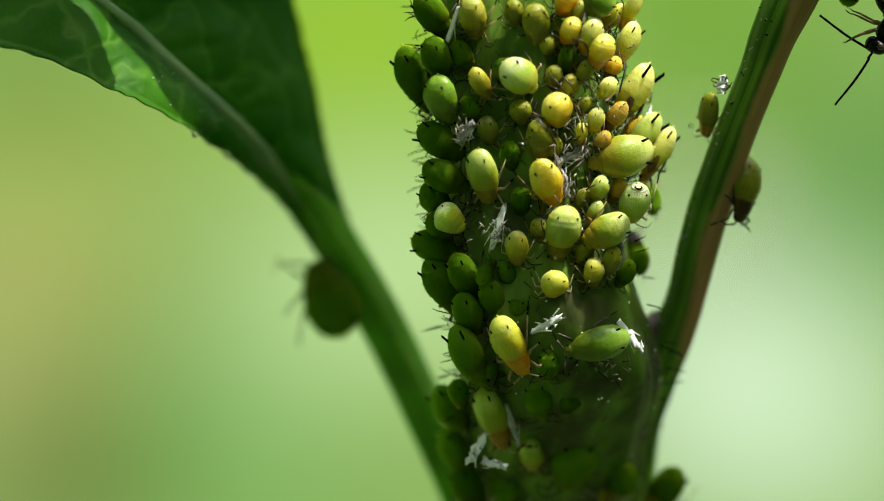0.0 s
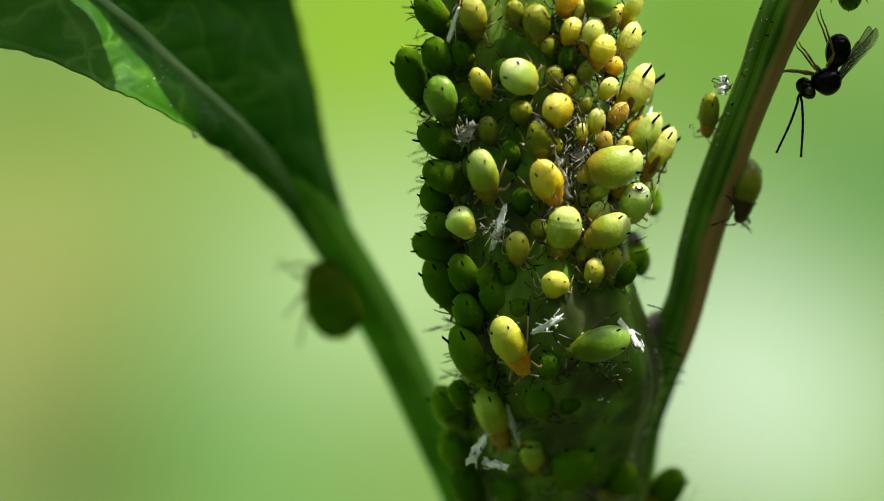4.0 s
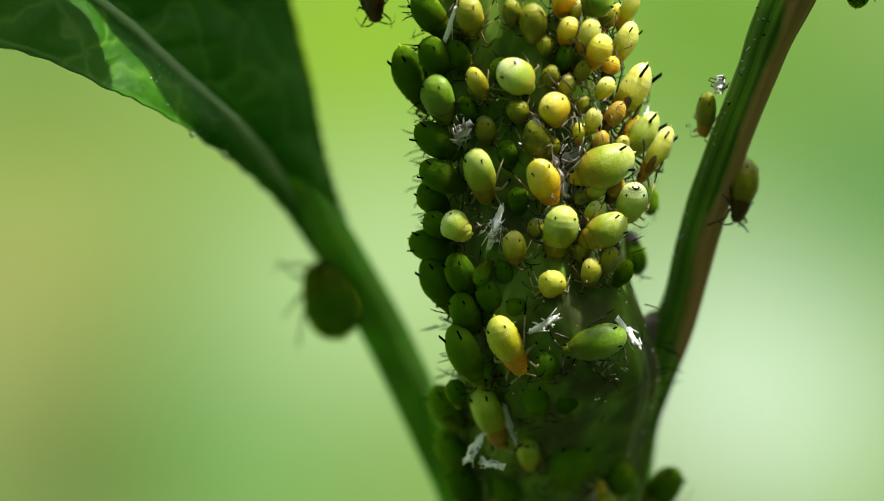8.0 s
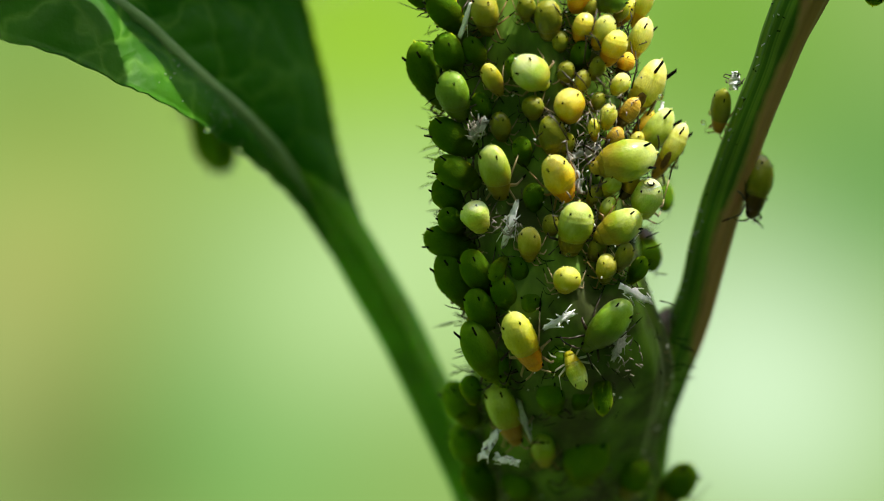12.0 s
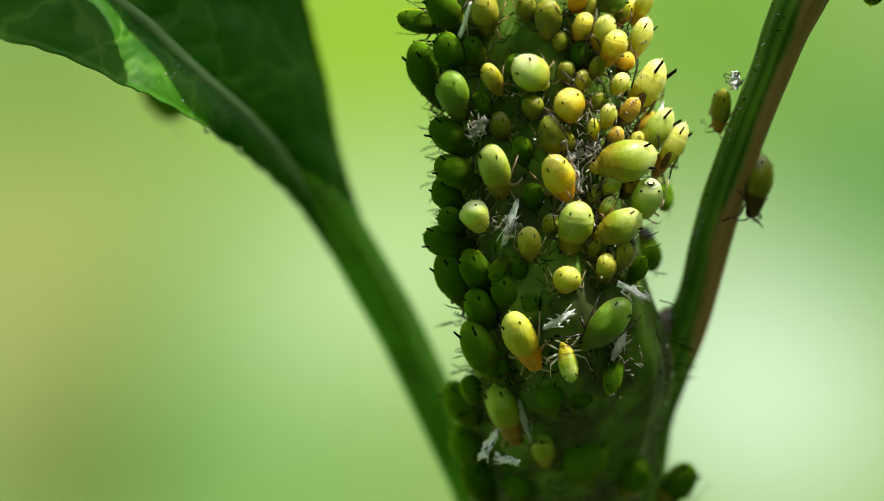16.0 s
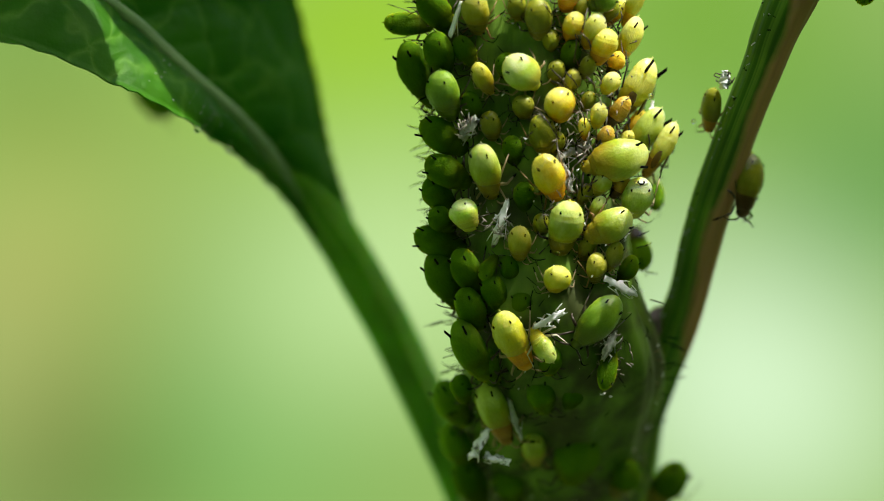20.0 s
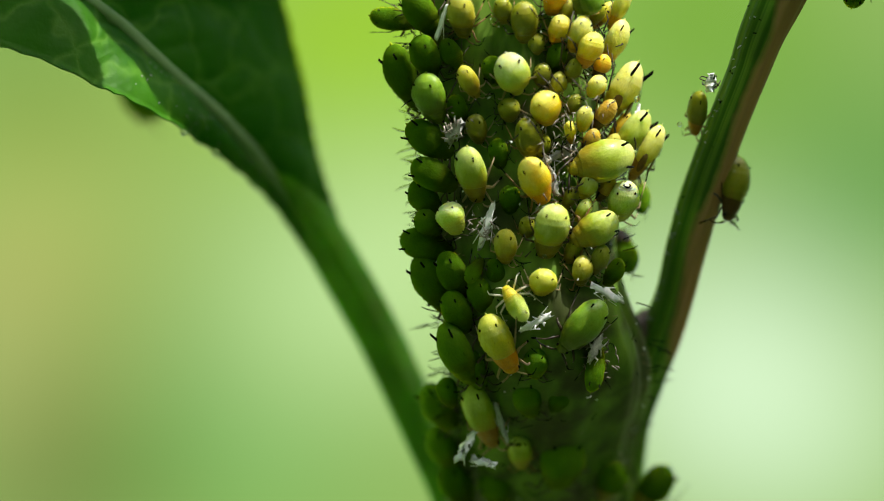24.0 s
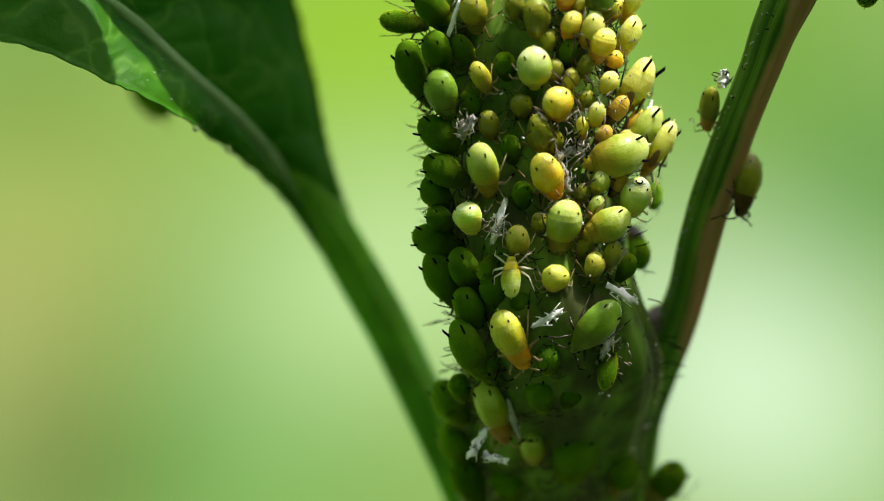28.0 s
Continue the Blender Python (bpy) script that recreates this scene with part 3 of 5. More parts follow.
LABELS = {
    "green": "plump green aphid clinging to the shaded plant stem",
    "shade_dark": "green aphid on the stem, its shade put into the skin colour",
    "shade_mid": "green aphid on the stem, lighter shade put into its skin",
    "lime": "shiny lime green aphid feeding on the stem",
    "pale": "pale lime aphid with dark spots on the stem",
    "cream": "pale creamy yellow aphid in the sunlit cluster",
    "yellow": "bright yellow sunlit aphid feeding on the stem",
    "orange": "orange yellow aphid in the sunlit cluster",
    "lemon": "bright greenish yellow aphid on the shaded stem",
    "mustard": "mustard yellow aphid feeding on the stem",
    "olive": "olive green aphid pressed flat on the stem",
    "amber": "amber brown aphid on the green stalk",
    "brown": "dark brown aphid on the plant stem",
}


# ---- shed skins ----
def husk_parts(root, mat, seed, legs=6, leg_mat=None, crumple=0.10):
    rnd = random.Random(seed)
    bm = bmesh.new()
    prof = []
    for i in range(12):
        u = i / 11
        prof.append((-0.5 + u, 0.13 * (0.45 + 0.7 * math.sin(math.pi * u) + 0.55 * rnd.random()), 0.05 * rnd.random()))
    egg(bm, prof, 10, 0, 0.08, 0.5)
    for v in bm.verts:
        v.co += Vector((rnd.random() - 0.5, rnd.random() - 0.5, rnd.random() - 0.5)) * crumple
    part("husk_body", bm, mat, root)
    for k in range(legs):
        s = 1 if k % 2 else -1
        x = -0.25 + 0.11 * k
        bm = bmesh.new()
        kn = (x + 0.4 * (rnd.random() - 0.4), s * (0.20 + 0.12 * rnd.random()), 0.2 * rnd.random())
        ft = (x + 0.6 * (rnd.random() - 0.4), s * (0.25 + 0.25 * rnd.random()), -0.2 + 0.3 * rnd.random())
        tube(bm, [(x, s * 0.1, 0), kn, ft], [0.036, 0.030, 0.018], 6, 0)
        part("husk_leg", bm, leg_mat or mat, root)


def husk(x, z, length, width, angle, mat=None, label="white shed aphid skin with curled legs", legs=6, y=None, face=None, out=0.15, leg_mat=None, crumple=0.14):
    COUNT[0] += 1
    root = new("shed_skin")
    husk_parts(root, mat or HUSK, COUNT[0], legs, leg_mat, crumple)
    if y is None:
        p, n = on_stem(x, z, 0.3 + out)
    else:
        p, n = seen_spot(x, z, y), Vector(face or (0, -1, 0)).normalized()
    root.matrix_basis = sit(p, n, length, width * 1.6, angle, 0, width * 1.4)
    return tagged(root, label, "shed skin", "shed skins")


# ---- the black wasp ----
def wing_pose(s, lift):
    """A wing hinged on its shoulder (s: 1 or -1), laid back along the body and lifted by an angle."""
    return (Matrix.Translation((-0.12 * MM, s * 0.06 * MM, (0.22 + 0.03 * s) * MM)) @ Matrix.Rotation(radians(-s * 4), 4, "Z")
            @ Matrix.Rotation(radians(lift), 4, "Y") @ Matrix.Rotation(radians(-40), 4, "X"))


def fine(profile, n=26):
    """More sections between the given ones."""
    return [tuple(q) for q in smooth_curve(profile, n)]


def build_wasp():
    """A small black wasp in millimetres: its middle at the origin, head at +x, back at +z."""
    root, wings = new("wasp"), []
    k = MM

    def scaled(bm):
        for v in bm.verts:
            v.co *= k
        return bm

    bm = bmesh.new()
    egg(bm, fine([(-0.42, 0.10, 0.0), (-0.36, 0.24, 0.02), (-0.22, 0.34, 0.05), (0.0, 0.38, 0.06), (0.20, 0.34, 0.03), (0.32, 0.22, -0.02), (0.38, 0.08, -0.05)]), 28, 0, 0.0, 1.0, 1.0)
    part("thorax", scaled(bm), BLACK, root)
    bm = bmesh.new()
    egg(bm, fine([(0.36, 0.12, -0.02), (0.40, 0.25, -0.02), (0.50, 0.335, -0.03), (0.63, 0.32, -0.05), (0.74, 0.23, -0.08), (0.80, 0.08, -0.11)]), 28, 0, 0.0, 0.95, 1.0)
    head = part("head", scaled(bm), BLACK, root)
    bm = bmesh.new()
    tube(bm, [(-0.34, 0, -0.06), (-0.42, 0, -0.16), (-0.50, 0, -0.28)], [0.07, 0.05, 0.08], 8)
    part("waist", scaled(bm), BLACK, root)
    bm = bmesh.new()
    egg(bm, fine([(-0.56, 0.05, 0), (-0.50, 0.20, 0), (-0.36, 0.33, 0.01), (-0.14, 0.39, 0.02), (0.08, 0.37, 0.02), (0.28, 0.27, 0.0), (0.42, 0.13, -0.02), (0.50, 0.03, -0.03)]), 28, 0, 0.0, 1.0, 1.0)
    bm.transform(Matrix.Translation((-0.61, 0, -0.50)) @ Matrix.Rotation(radians(-50), 4, "Y") @ Matrix.Diagonal((0.95, 0.88, 0.88, 1)))
    part("abdomen", scaled(bm), BLACK, root, "glossy black abdomen")
    for s in (-1, 1):
        bm = bmesh.new()
        bead(bm, (0.54, s * 0.29, 0.03), 0.11, (1, 0.6, 1.2))
        part("eye", scaled(bm), DUSK, root)
        for hx, kx, fx, fz in ((0.22, 0.50, 0.95, -0.80), (0.02, 0.10, 0.20, -1.25), (-0.22, -0.50, -0.70, -1.75)):
            bm = bmesh.new()
            h, kn = Vector((hx, s * 0.16, -0.30)), Vector((kx, s * 0.42, -0.50 - 0.1 * abs(hx)))
            ft = Vector((fx, s * 0.62, fz))
            mid = kn.lerp(ft, 0.6)
            tube(bm, [h, h.lerp(kn, 0.5), kn], [0.042, 0.058, 0.034], 7, 0)
            tube(bm, [kn, kn.lerp(mid, 0.6), mid], [0.030, 0.033, 0.025], 7, 0)
            tube(bm, [mid, mid.lerp(ft, 0.6) + Vector((0.03, 0, 0.02)), ft], [0.024, 0.019, 0.014], 6, 1)
            part("leg", scaled(bm), [RUST, DUSK], root, "tawny jointed leg")
        for long, wide, drop in ((1.9, 0.46, 0.0), (1.4, 0.34, 0.07)):
            bm = bmesh.new()
            top, low = [], []
            n = 16
            for i in range(n + 1):
                u = i / n
                w = wide * (1 - max(0.0, (u - 0.72) / 0.285) ** 2.2) ** 0.5 * (0.18 + 0.82 * u ** 0.8)
                top.append((-u * long, 0.10 * w, 0.0))
                low.append((-u * long, -w * 0.9, 0.02 * math.sin(u * 3)))
            for dz in (0.0, 0.006):
                a = [bm.verts.new((q[0], q[1], q[2] + dz)) for q in top]
                b = [bm.verts.new((q[0], q[1], q[2] + dz)) for q in low]
                for i in range(n):
                    bm.faces.new((a[i], a[i + 1], b[i + 1], b[i]))
            bm.transform(Matrix.Translation((0, 0, -drop)))
            wing = part("wing", scaled(bm), WING, root, "smoky see-through wing")
            wing.matrix_basis = wing_pose(s, -30)
            wings.append((s, wing))
            bm = bmesh.new()
            tube(bm, top, [0.022 - 0.0008 * i for i in range(n + 1)], 5)
            tube(bm, [low[2], (-0.5 * long, -0.3 * wide, 0.0), low[n - 3]], [0.014, 0.012, 0.008], 5)
            bm.transform(Matrix.Translation((0, 0, -drop)))
            part("wing_vein", scaled(bm), DUSK, wing)
    feelers = []
    for s in (-1, 1):
        bm = bmesh.new()
        line = smooth_curve([(0, 0, 0), (0.22, s * 0.03, 0.0), (0.26, s * 0.04, 0.03), (0.9, s * 0.10, 0.06), (1.75, s * 0.16, 0.02)], 30)
        tube(bm, line, [0.034 * (1.15 if i % 2 else 0.95) * (1 if i < 25 else 0.9) for i in range(30)], 7)
        f = part("antenna", scaled(bm), BLACK, root, "long thread-like black antenna")
        f.location = (0.74 * k, s * 0.08 * k, -0.02 * k)
        feelers.append(f)
    tagged(root, "small glossy black wasp with tawny legs, walking the stalk", "wasp")
    return root, feelers, wings


def build_moth():
    """A pale moth far behind the plant."""
    root = new("moth")
    pale = plain_grain("pale_moth_scales", (0.62, 0.60, 0.52), (0.80, 0.78, 0.70), 0.8, 4.0)
    bm = bmesh.new()
    egg(bm, [(-2.2, 0.1, 0), (-1.6, 0.5, 0), (-0.4, 0.7, 0), (0.8, 0.7, 0), (1.6, 0.5, 0), (2.0, 0.15, 0)], 14, 0, 0.03)
    bm.transform(Matrix.Scale(1.5 * MM, 4))
    part("body", bm, pale, root)
    for s in (-1, 1):
        for long, wide, back in ((3.0, 1.5, 0.2), (2.2, 1.3, -1.0)):
            bm = bmesh.new()
            outline = []
            for k in range(24):
                a = 2 * math.pi * k / 24
                outline.append((back + wide * math.cos(a) - 0.25 * long * math.sin(a), s * (0.4 + long * 0.5 * (1 + math.sin(a))), 0.35 + 0.3 * math.sin(a)))
            low = [bm.verts.new(q) for q in outline]
            top = [bm.verts.new((q[0], q[1], q[2] + 0.05)) for q in outline]
            bm.faces.new(low[::-1])
            bm.faces.new(top)
            for i in range(24):
                j = (i + 1) % 24
                bm.faces.new((low[i], low[j], top[j], top[i]))
            bm.transform(Matrix.Scale(1.5 * MM, 4))
            part("wing", bm, pale, root)
    return tagged(root, "pale beige moth fluttering far behind the plant", "moth")


# ---- the place ----
def build_ground():
    bm = bmesh.new()
    n = 40
    vs = []
    for i in range(n + 1):
        row = []
        for j in range(n + 1):
            u, v = i / n * 2 - 1, j / n * 2 - 1
            x, y = 40 * u * abs(u), 40 * v * abs(v)
            row.append(bm.verts.new((x, y, -0.44 + 0.01 * noise.noise(Vector((x * 3, y * 3, 0))))))
        vs.append(row)
    for i in range(n):
        for j in range(n):
            bm.faces.new((vs[i][j], vs[i + 1][j], vs[i + 1][j + 1], vs[i][j + 1]))
    g = part("ground", bm, plain_grain("mossy_soil", (0.035, 0.06, 0.015), (0.08, 0.11, 0.03), 0.9, 9.0, 0.004))
    tagged(g, "mossy green garden ground far below", "ground", kind="structure")


def build_backdrop():
    far = 0.62
    bm = bmesh.new()
    rows = []
    for i in range(25):
        a = (i / 24 * 2 - 1) * 0.62
        rows.append([bm.verts.new((math.sin(a) * 0.76, math.cos(a) * 0.76 - 0.76, z)) for z in (-0.40, -0.2, 0.0, 0.2, 0.40)])
    for a, b in zip(rows, rows[1:]):
        for j in range(4):
            bm.faces.new((a[j], b[j], b[j + 1], a[j + 1]))
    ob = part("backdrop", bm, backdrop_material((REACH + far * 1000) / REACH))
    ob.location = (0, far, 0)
    tagged(ob, "soft far garden foliage, its sun and shade painted and glowing", "backdrop", kind="structure")


def build_hedge():
    """Dense greenery round the plant, at the sides of and behind the camera."""
    bm = bmesh.new()
    rows = []
    for i in range(121):
        a = radians(50 + 260 * i / 120)
        col = []
        for j in range(15):
            z = -0.45 + 1.6 * j / 14
            r = 1.35 + 0.12 * noise.noise(Vector((math.sin(a) * 6, math.cos(a) * 6, z * 6))) + 0.05 * noise.noise(Vector((math.sin(a) * 30, math.cos(a) * 30, z * 25)))
            col.append(bm.verts.new((r * math.sin(a), r * math.cos(a), z + (0.08 * noise.noise(Vector((a * 9, 0, 3))) if j == 14 else 0))))
        rows.append(col)
    for a, b in zip(rows, rows[1:]):
        for j in range(14):
            bm.faces.new((a[j], a[j + 1], b[j + 1], b[j]))
    ob = part("hedge", bm, plain_grain("hedge_foliage", (0.14, 0.28, 0.03), (0.30, 0.48, 0.07), 0.7, 40.0, 0.02))
    tagged(ob, "dense green garden hedge all around", "hedge", kind="structure")


def build_bud():
    bm = bmesh.new()
    prof = []
    for i in range(13):
        u = i / 12
        prof.append((-0.9 + 1.8 * u, 0.62 * math.sin(math.pi * (0.06 + 0.9 * u)) ** 0.8, 0.0))
    egg(bm, prof, 20, 0, 0.04, 0.9, 1.0)
    for v in bm.verts:
        v.co += v.co.normalized() * 0.12 * noise.noise(v.co * 3)
    bm.transform(Matrix.Translation(Vector((5.72, 1.40, -2.30)) * MM) @ Matrix.Rotation(radians(-65), 4, "Y") @ Matrix.Diagonal((0.75 * MM, 0.75 * MM, 0.75 * MM, 1)))
    part("bud", bm, plain_grain("grey_brown_bud_scales", (0.06, 0.05, 0.03), (0.16, 0.13, 0.10), 0.7, 900.0, 0.06 * MM), PLANT, "grey-brown bud in the fork of the stalk")


build_ground()
build_hedge()
build_backdrop()
build_bud()
build_stem()
stalk("side_stalk", "grooved green side stalk with a reddish brown flank", STALK_LINE, STALK_R, STALK, 90, 11, 0.045)
stalk("petiole", "smooth green leaf petiole", PETIOLE_LINE, PETIOLE_R, PETIOLE)
leaf("leaf", [(-3.45, 4.70, -0.26), (-4.27, 4.30, 0.96), (-4.96, 3.60, 1.75), (-5.70, 2.40, 2.42), (-6.41, 0.90, 2.98), (-7.10, -0.80, 3.48), (-8.19, -1.70, 4.08), (-8.93, -2.00, 4.38), (-10.49, -2.50, 5.13), (-11.88, -3.00, 5.48), (-14.27, -3.20, 5.95)],
     [(-3.01, 4.90, -0.26), (-3.87, 4.30, 1.07), (-4.56, 3.70, 2.10), (-5.29, 2.80, 3.03), (-6.06, 1.80, 3.83), (-6.80, 1.00, 4.51), (-7.54, 0.30, 5.21), (-8.36, -0.20, 6.02), (-9.17, -0.70, 6.67), (-10.66, -1.20, 8.02), (-12.88, -2.00, 10.25)],
     [(-2.13, 5.00, -0.26), (-2.56, 4.90, 0.73), (-2.85, 4.90, 1.52), (-3.06, 4.90, 2.16), (-3.25, 5.00, 2.96), (-3.46, 5.00, 3.92), (-3.62, 5.00, 4.72), (-3.76, 5.00, 5.51), (-4.16, 5.00, 6.95), (-4.89, 4.00, 10.07), (-9.13, 1.00, 12.50)],
     "dark green shaded leaf with a pale midrib and sunlit margin", 0.25, specks=70, rib_r=0.27)

# leaves out of view above the stem, placed to shade it and the leaf below
leaf("leaf", [(-5.00, -4.30, 20.20), (-3.34, -4.37, 17.95), (-2.40, -4.20, 16.95), (-1.45, -4.03, 15.44), (0.23, -0.95, 14.52), (2.16, 0.82, 13.61), (4.18, 0.84, 12.89), (5.91, 0.22, 12.48), (6.90, 0.14, 10.22)], [(-1.60, -2.11, 21.07), (-0.82, -0.91, 18.49), (-0.12, -0.51, 17.10), (0.50, -0.21, 16.01), (1.83, 0.65, 15.18), (3.18, 1.12, 13.85), (5.05, 0.74, 13.05), (7.50, 0.22, 12.48), (9.14, 0.14, 10.38)], [(1.86, 1.89, 22.47), (2.79, 3.39, 19.04), (3.11, 3.49, 17.75), (3.12, 3.19, 16.13), (3.70, 2.65, 15.39), (4.45, 1.72, 14.01), (6.89, 0.94, 13.37), (10.22, 0.22, 12.80), (12.02, 0.14, 10.70)], "unseen green upper leaf placed to shade the one below", 0.3, 30, 8)
leaf("leaf", [(-10.89, -6.11, 18.98), (-11.19, -6.11, 17.63), (-11.19, -6.11, 16.72), (-10.89, -6.11, 15.67), (-9.39, -6.11, 14.47)], [(-6.46, -5.11, 19.04), (-6.43, -5.41, 17.66), (-6.27, -5.61, 16.74), (-6.26, -5.71, 15.68), (-6.25, -5.81, 15.08)], [(-4.68, -4.86, 18.90), (-3.85, -4.72, 18.10), (-3.50, -4.95, 17.25), (-3.25, -5.10, 16.50), (-3.30, -5.25, 15.40)], "unseen green upper leaf placed to shade the one below", 0.3, 30, 8)

# unseen, hung here to keep the sun off the lower stem
leaf("leaf", [(13.72, -5.98, 17.13), (13.40, -6.48, 16.14), (12.20, -7.50, 14.55), (11.70, -7.10, 14.06), (10.90, -6.08, 13.44), (10.60, -5.18, 12.06), (9.93, -4.28, 10.48), (9.90, -5.20, 8.90)], [(14.26, -5.08, 17.36), (14.24, -5.38, 16.25), (13.67, -5.48, 14.68), (13.22, -5.18, 13.81), (12.68, -4.08, 12.70), (12.47, -3.18, 11.20), (12.34, -2.38, 9.99), (12.20, -3.60, 8.20)], [(14.80, -4.18, 17.59), (15.11, -4.18, 16.35), (15.27, -3.98, 14.80), (15.28, -3.78, 13.56), (15.21, -2.18, 11.94), (14.94, -1.18, 10.32), (14.81, -0.58, 9.50), (14.60, -1.60, 7.60)], "unseen leaf added to shade the lower stem", 0.2, 30, 8)
# unseen canopy that only keeps sky light off the leaf and left flank
leaf("leaf", [(-3.00, -3.00, 24.00), (-8.00, -11.00, 25.00), (-16.00, -15.00, 24.50), (-25.00, -12.00, 22.50), (-32.00, -4.00, 20.00)], [(-2.60, -1.00, 24.20), (-9.00, 0.00, 25.60), (-17.00, 0.50, 25.20), (-25.00, 0.00, 23.00), (-32.40, -3.00, 20.00)], [(-3.00, 1.00, 24.00), (-8.00, 10.00, 24.60), (-16.00, 14.00, 24.00), (-25.00, 10.00, 22.30), (-32.00, -2.00, 20.00)], "unseen broad leaf added to block sky light from the left", 0.4, 40, 10)
# unseen blocker, sized to dapple the aphids left of the middle
leaf("leaf", [(7.25, -6.70, 13.10), (7.45, -6.90, 13.05), (7.75, -7.00, 13.00), (8.10, -6.90, 12.95), (8.40, -6.65, 12.90), (8.55, -6.40, 12.85)], [(7.20, -6.40, 13.12), (7.45, -6.46, 13.08), (7.75, -6.50, 13.04), (8.10, -6.50, 13.00), (8.42, -6.44, 12.95), (8.60, -6.35, 12.90)], [(7.25, -6.15, 13.10), (7.45, -6.06, 13.05), (7.75, -6.10, 13.00), (8.10, -6.18, 12.95), (8.40, -6.22, 12.90), (8.55, -6.28, 12.85)], "unseen narrow leaf added to shade a few aphids", 0.05, 24, 6, 0.02, 0.05)

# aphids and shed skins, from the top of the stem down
# the darkest two skins carry the shade of the left and lower stem
aphid(-0.63, 4.63, 2.06, 1.08, 284, "shade_dark", horn=1)
aphid(-0.21, 6.43, 1.46, 0.92, 300, "shade_dark")
aphid(-0.10, 5.24, 1.29, 0.92, 262, "shade_dark")
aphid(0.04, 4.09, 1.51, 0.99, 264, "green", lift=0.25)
aphid(-0.01, 2.98, 1.48, 0.92, 328, "shade_dark", horn=1)
aphid(0.11, 2.00, 1.39, 0.86, 332, "shade_dark", horn=1)
aphid(-0.10, 1.35, 1.23, 0.86, 300, "shade_dark", horn=1)
aphid(-0.04, 0.70, 0.86, 0.77, 300, "shade_dark", lift=0.2, pitch=28)
aphid(-0.10, 0.09, 1.54, 0.86, 346, "shade_dark", horn=1, lift=0.1)
aphid(0.14, -1.02, 1.94, 1.02, 298, "shade_dark", horn=1, lift=-0.6)
aphid(0.76, -2.87, 1.88, 0.99, 284, "shade_mid", horn=1, lift=-0.7)
aphid(0.27, -4.32, 1.48, 1.02, 292, "shade_mid", horn=1, lift=-0.6)
aphid(0.51, -3.92, 0.92, 0.68, 250, "shade_dark")
aphid(0.67, -0.72, 1.42, 0.92, 282, "shade_dark", lift=-1.5)
aphid(0.76, -1.73, 1.29, 0.89, 275, "shade_dark", lift=-1.5)
aphid(1.22, -0.59, 0.80, 0.46, 66, "shade_dark")
aphid(1.41, -1.30, 1.14, 0.77, 280, "shade_dark", lift=-1.5)
aphid(2.12, -1.61, 0.89, 0.71, 266, "shade_dark", lift=-1.5)
aphid(1.19, -3.30, 1.23, 0.80, 280, "shade_mid", lift=-1.5)
aphid(0.41, -5.46, 1.42, 0.99, 285, "shade_mid", lift=-0.6)
aphid(0.76, -6.47, 1.48, 1.02, 280, "shade_dark", lift=-0.6)
aphid(1.79, -6.54, 1.29, 0.95, 268, "shade_mid", lift=-1.5)
aphid(2.64, -4.07, 1.23, 0.83, 276, "shade_mid", lift=-1.5)
aphid(3.56, -5.80, 1.72, 1.29, 270, "shade_mid", lift=-1.5)
aphid(3.49, -4.07, 1.02, 0.71, 250, "shade_dark", lift=-1.5)
aphid(4.87, -6.38, 1.29, 0.86, 262, "shade_dark", "olive", lift=-1.2)
aphid(2.87, -3.15, 0.92, 0.68, 262, "shade_mid", lift=-0.9)
aphid(6.03, -6.57, 1.60, 0.95, 236, "shade_dark", "olive", horn=2, y=2.6, face=(0.5, -0.86, 0.1))
aphid(2.45, -5.57, 1.05, 0.68, 268, "lime", lift=-0.1)
aphid(1.41, -4.57, 1.97, 0.89, 279, "lime", "amber", lift=-0.2)
aphid(1.72, 4.86, 0.86, 0.62, 275, "shade_dark", lift=-0.5)
aphid(0.58, 5.32, 0.92, 0.65, 290, "shade_dark", lift=-0.5)
aphid(0.76, 3.78, 0.92, 0.62, 262, "shade_dark", lift=-0.5)
aphid(3.02, 4.71, 0.77, 0.52, 268, "olive", lift=-0.2)
aphid(3.87, 4.86, 0.71, 0.49, 262, "olive", lift=0.0)
aphid(3.02, 2.78, 0.74, 0.49, 260, "olive", lift=-0.3)
aphid(2.18, 1.32, 0.89, 0.59, 268, "shade_dark", lift=-0.6)
aphid(2.64, 0.55, 0.71, 0.49, 275, "olive", lift=-0.4)
aphid(3.87, -0.07, 0.77, 0.52, 262, "olive", lift=-0.3)
aphid(3.81, 1.39, 0.68, 0.46, 255, "olive", lift=-0.2)
aphid(4.98, -0.65, 0.86, 0.55, 250, "shade_dark", lift=-0.4)
aphid(1.79, -0.68, 0.86, 0.55, 272, "shade_dark", lift=-0.7)
aphid(4.76, 1.63, 0.80, 0.49, 250, "amber", "brown", lift=0.0)
aphid(4.52, 6.40, 0.68, 0.46, 265, "olive", lift=0.0)
aphid(2.87, 5.55, 0.71, 0.49, 272, "olive", lift=-0.3)
aphid(3.72, 6.55, 0.71, 0.52, 262, "mustard", lift=-0.1)
aphid(0.87, 6.34, 1.29, 0.83, 258, "mustard", "olive", lift=0.4)
aphid(1.07, 4.55, 0.99, 0.55, 288, "mustard", lift=0.8)
aphid(2.56, 6.15, 1.26, 0.77, 280, "olive")
aphid(1.98, 6.49, 0.77, 0.55, 275, "olive")
aphid(1.28, 3.26, 0.89, 0.62, 262, "olive")
aphid(2.15, 3.78, 0.71, 0.62, 270, "olive")
aphid(2.67, 3.01, 1.23, 0.77, 280, "olive")
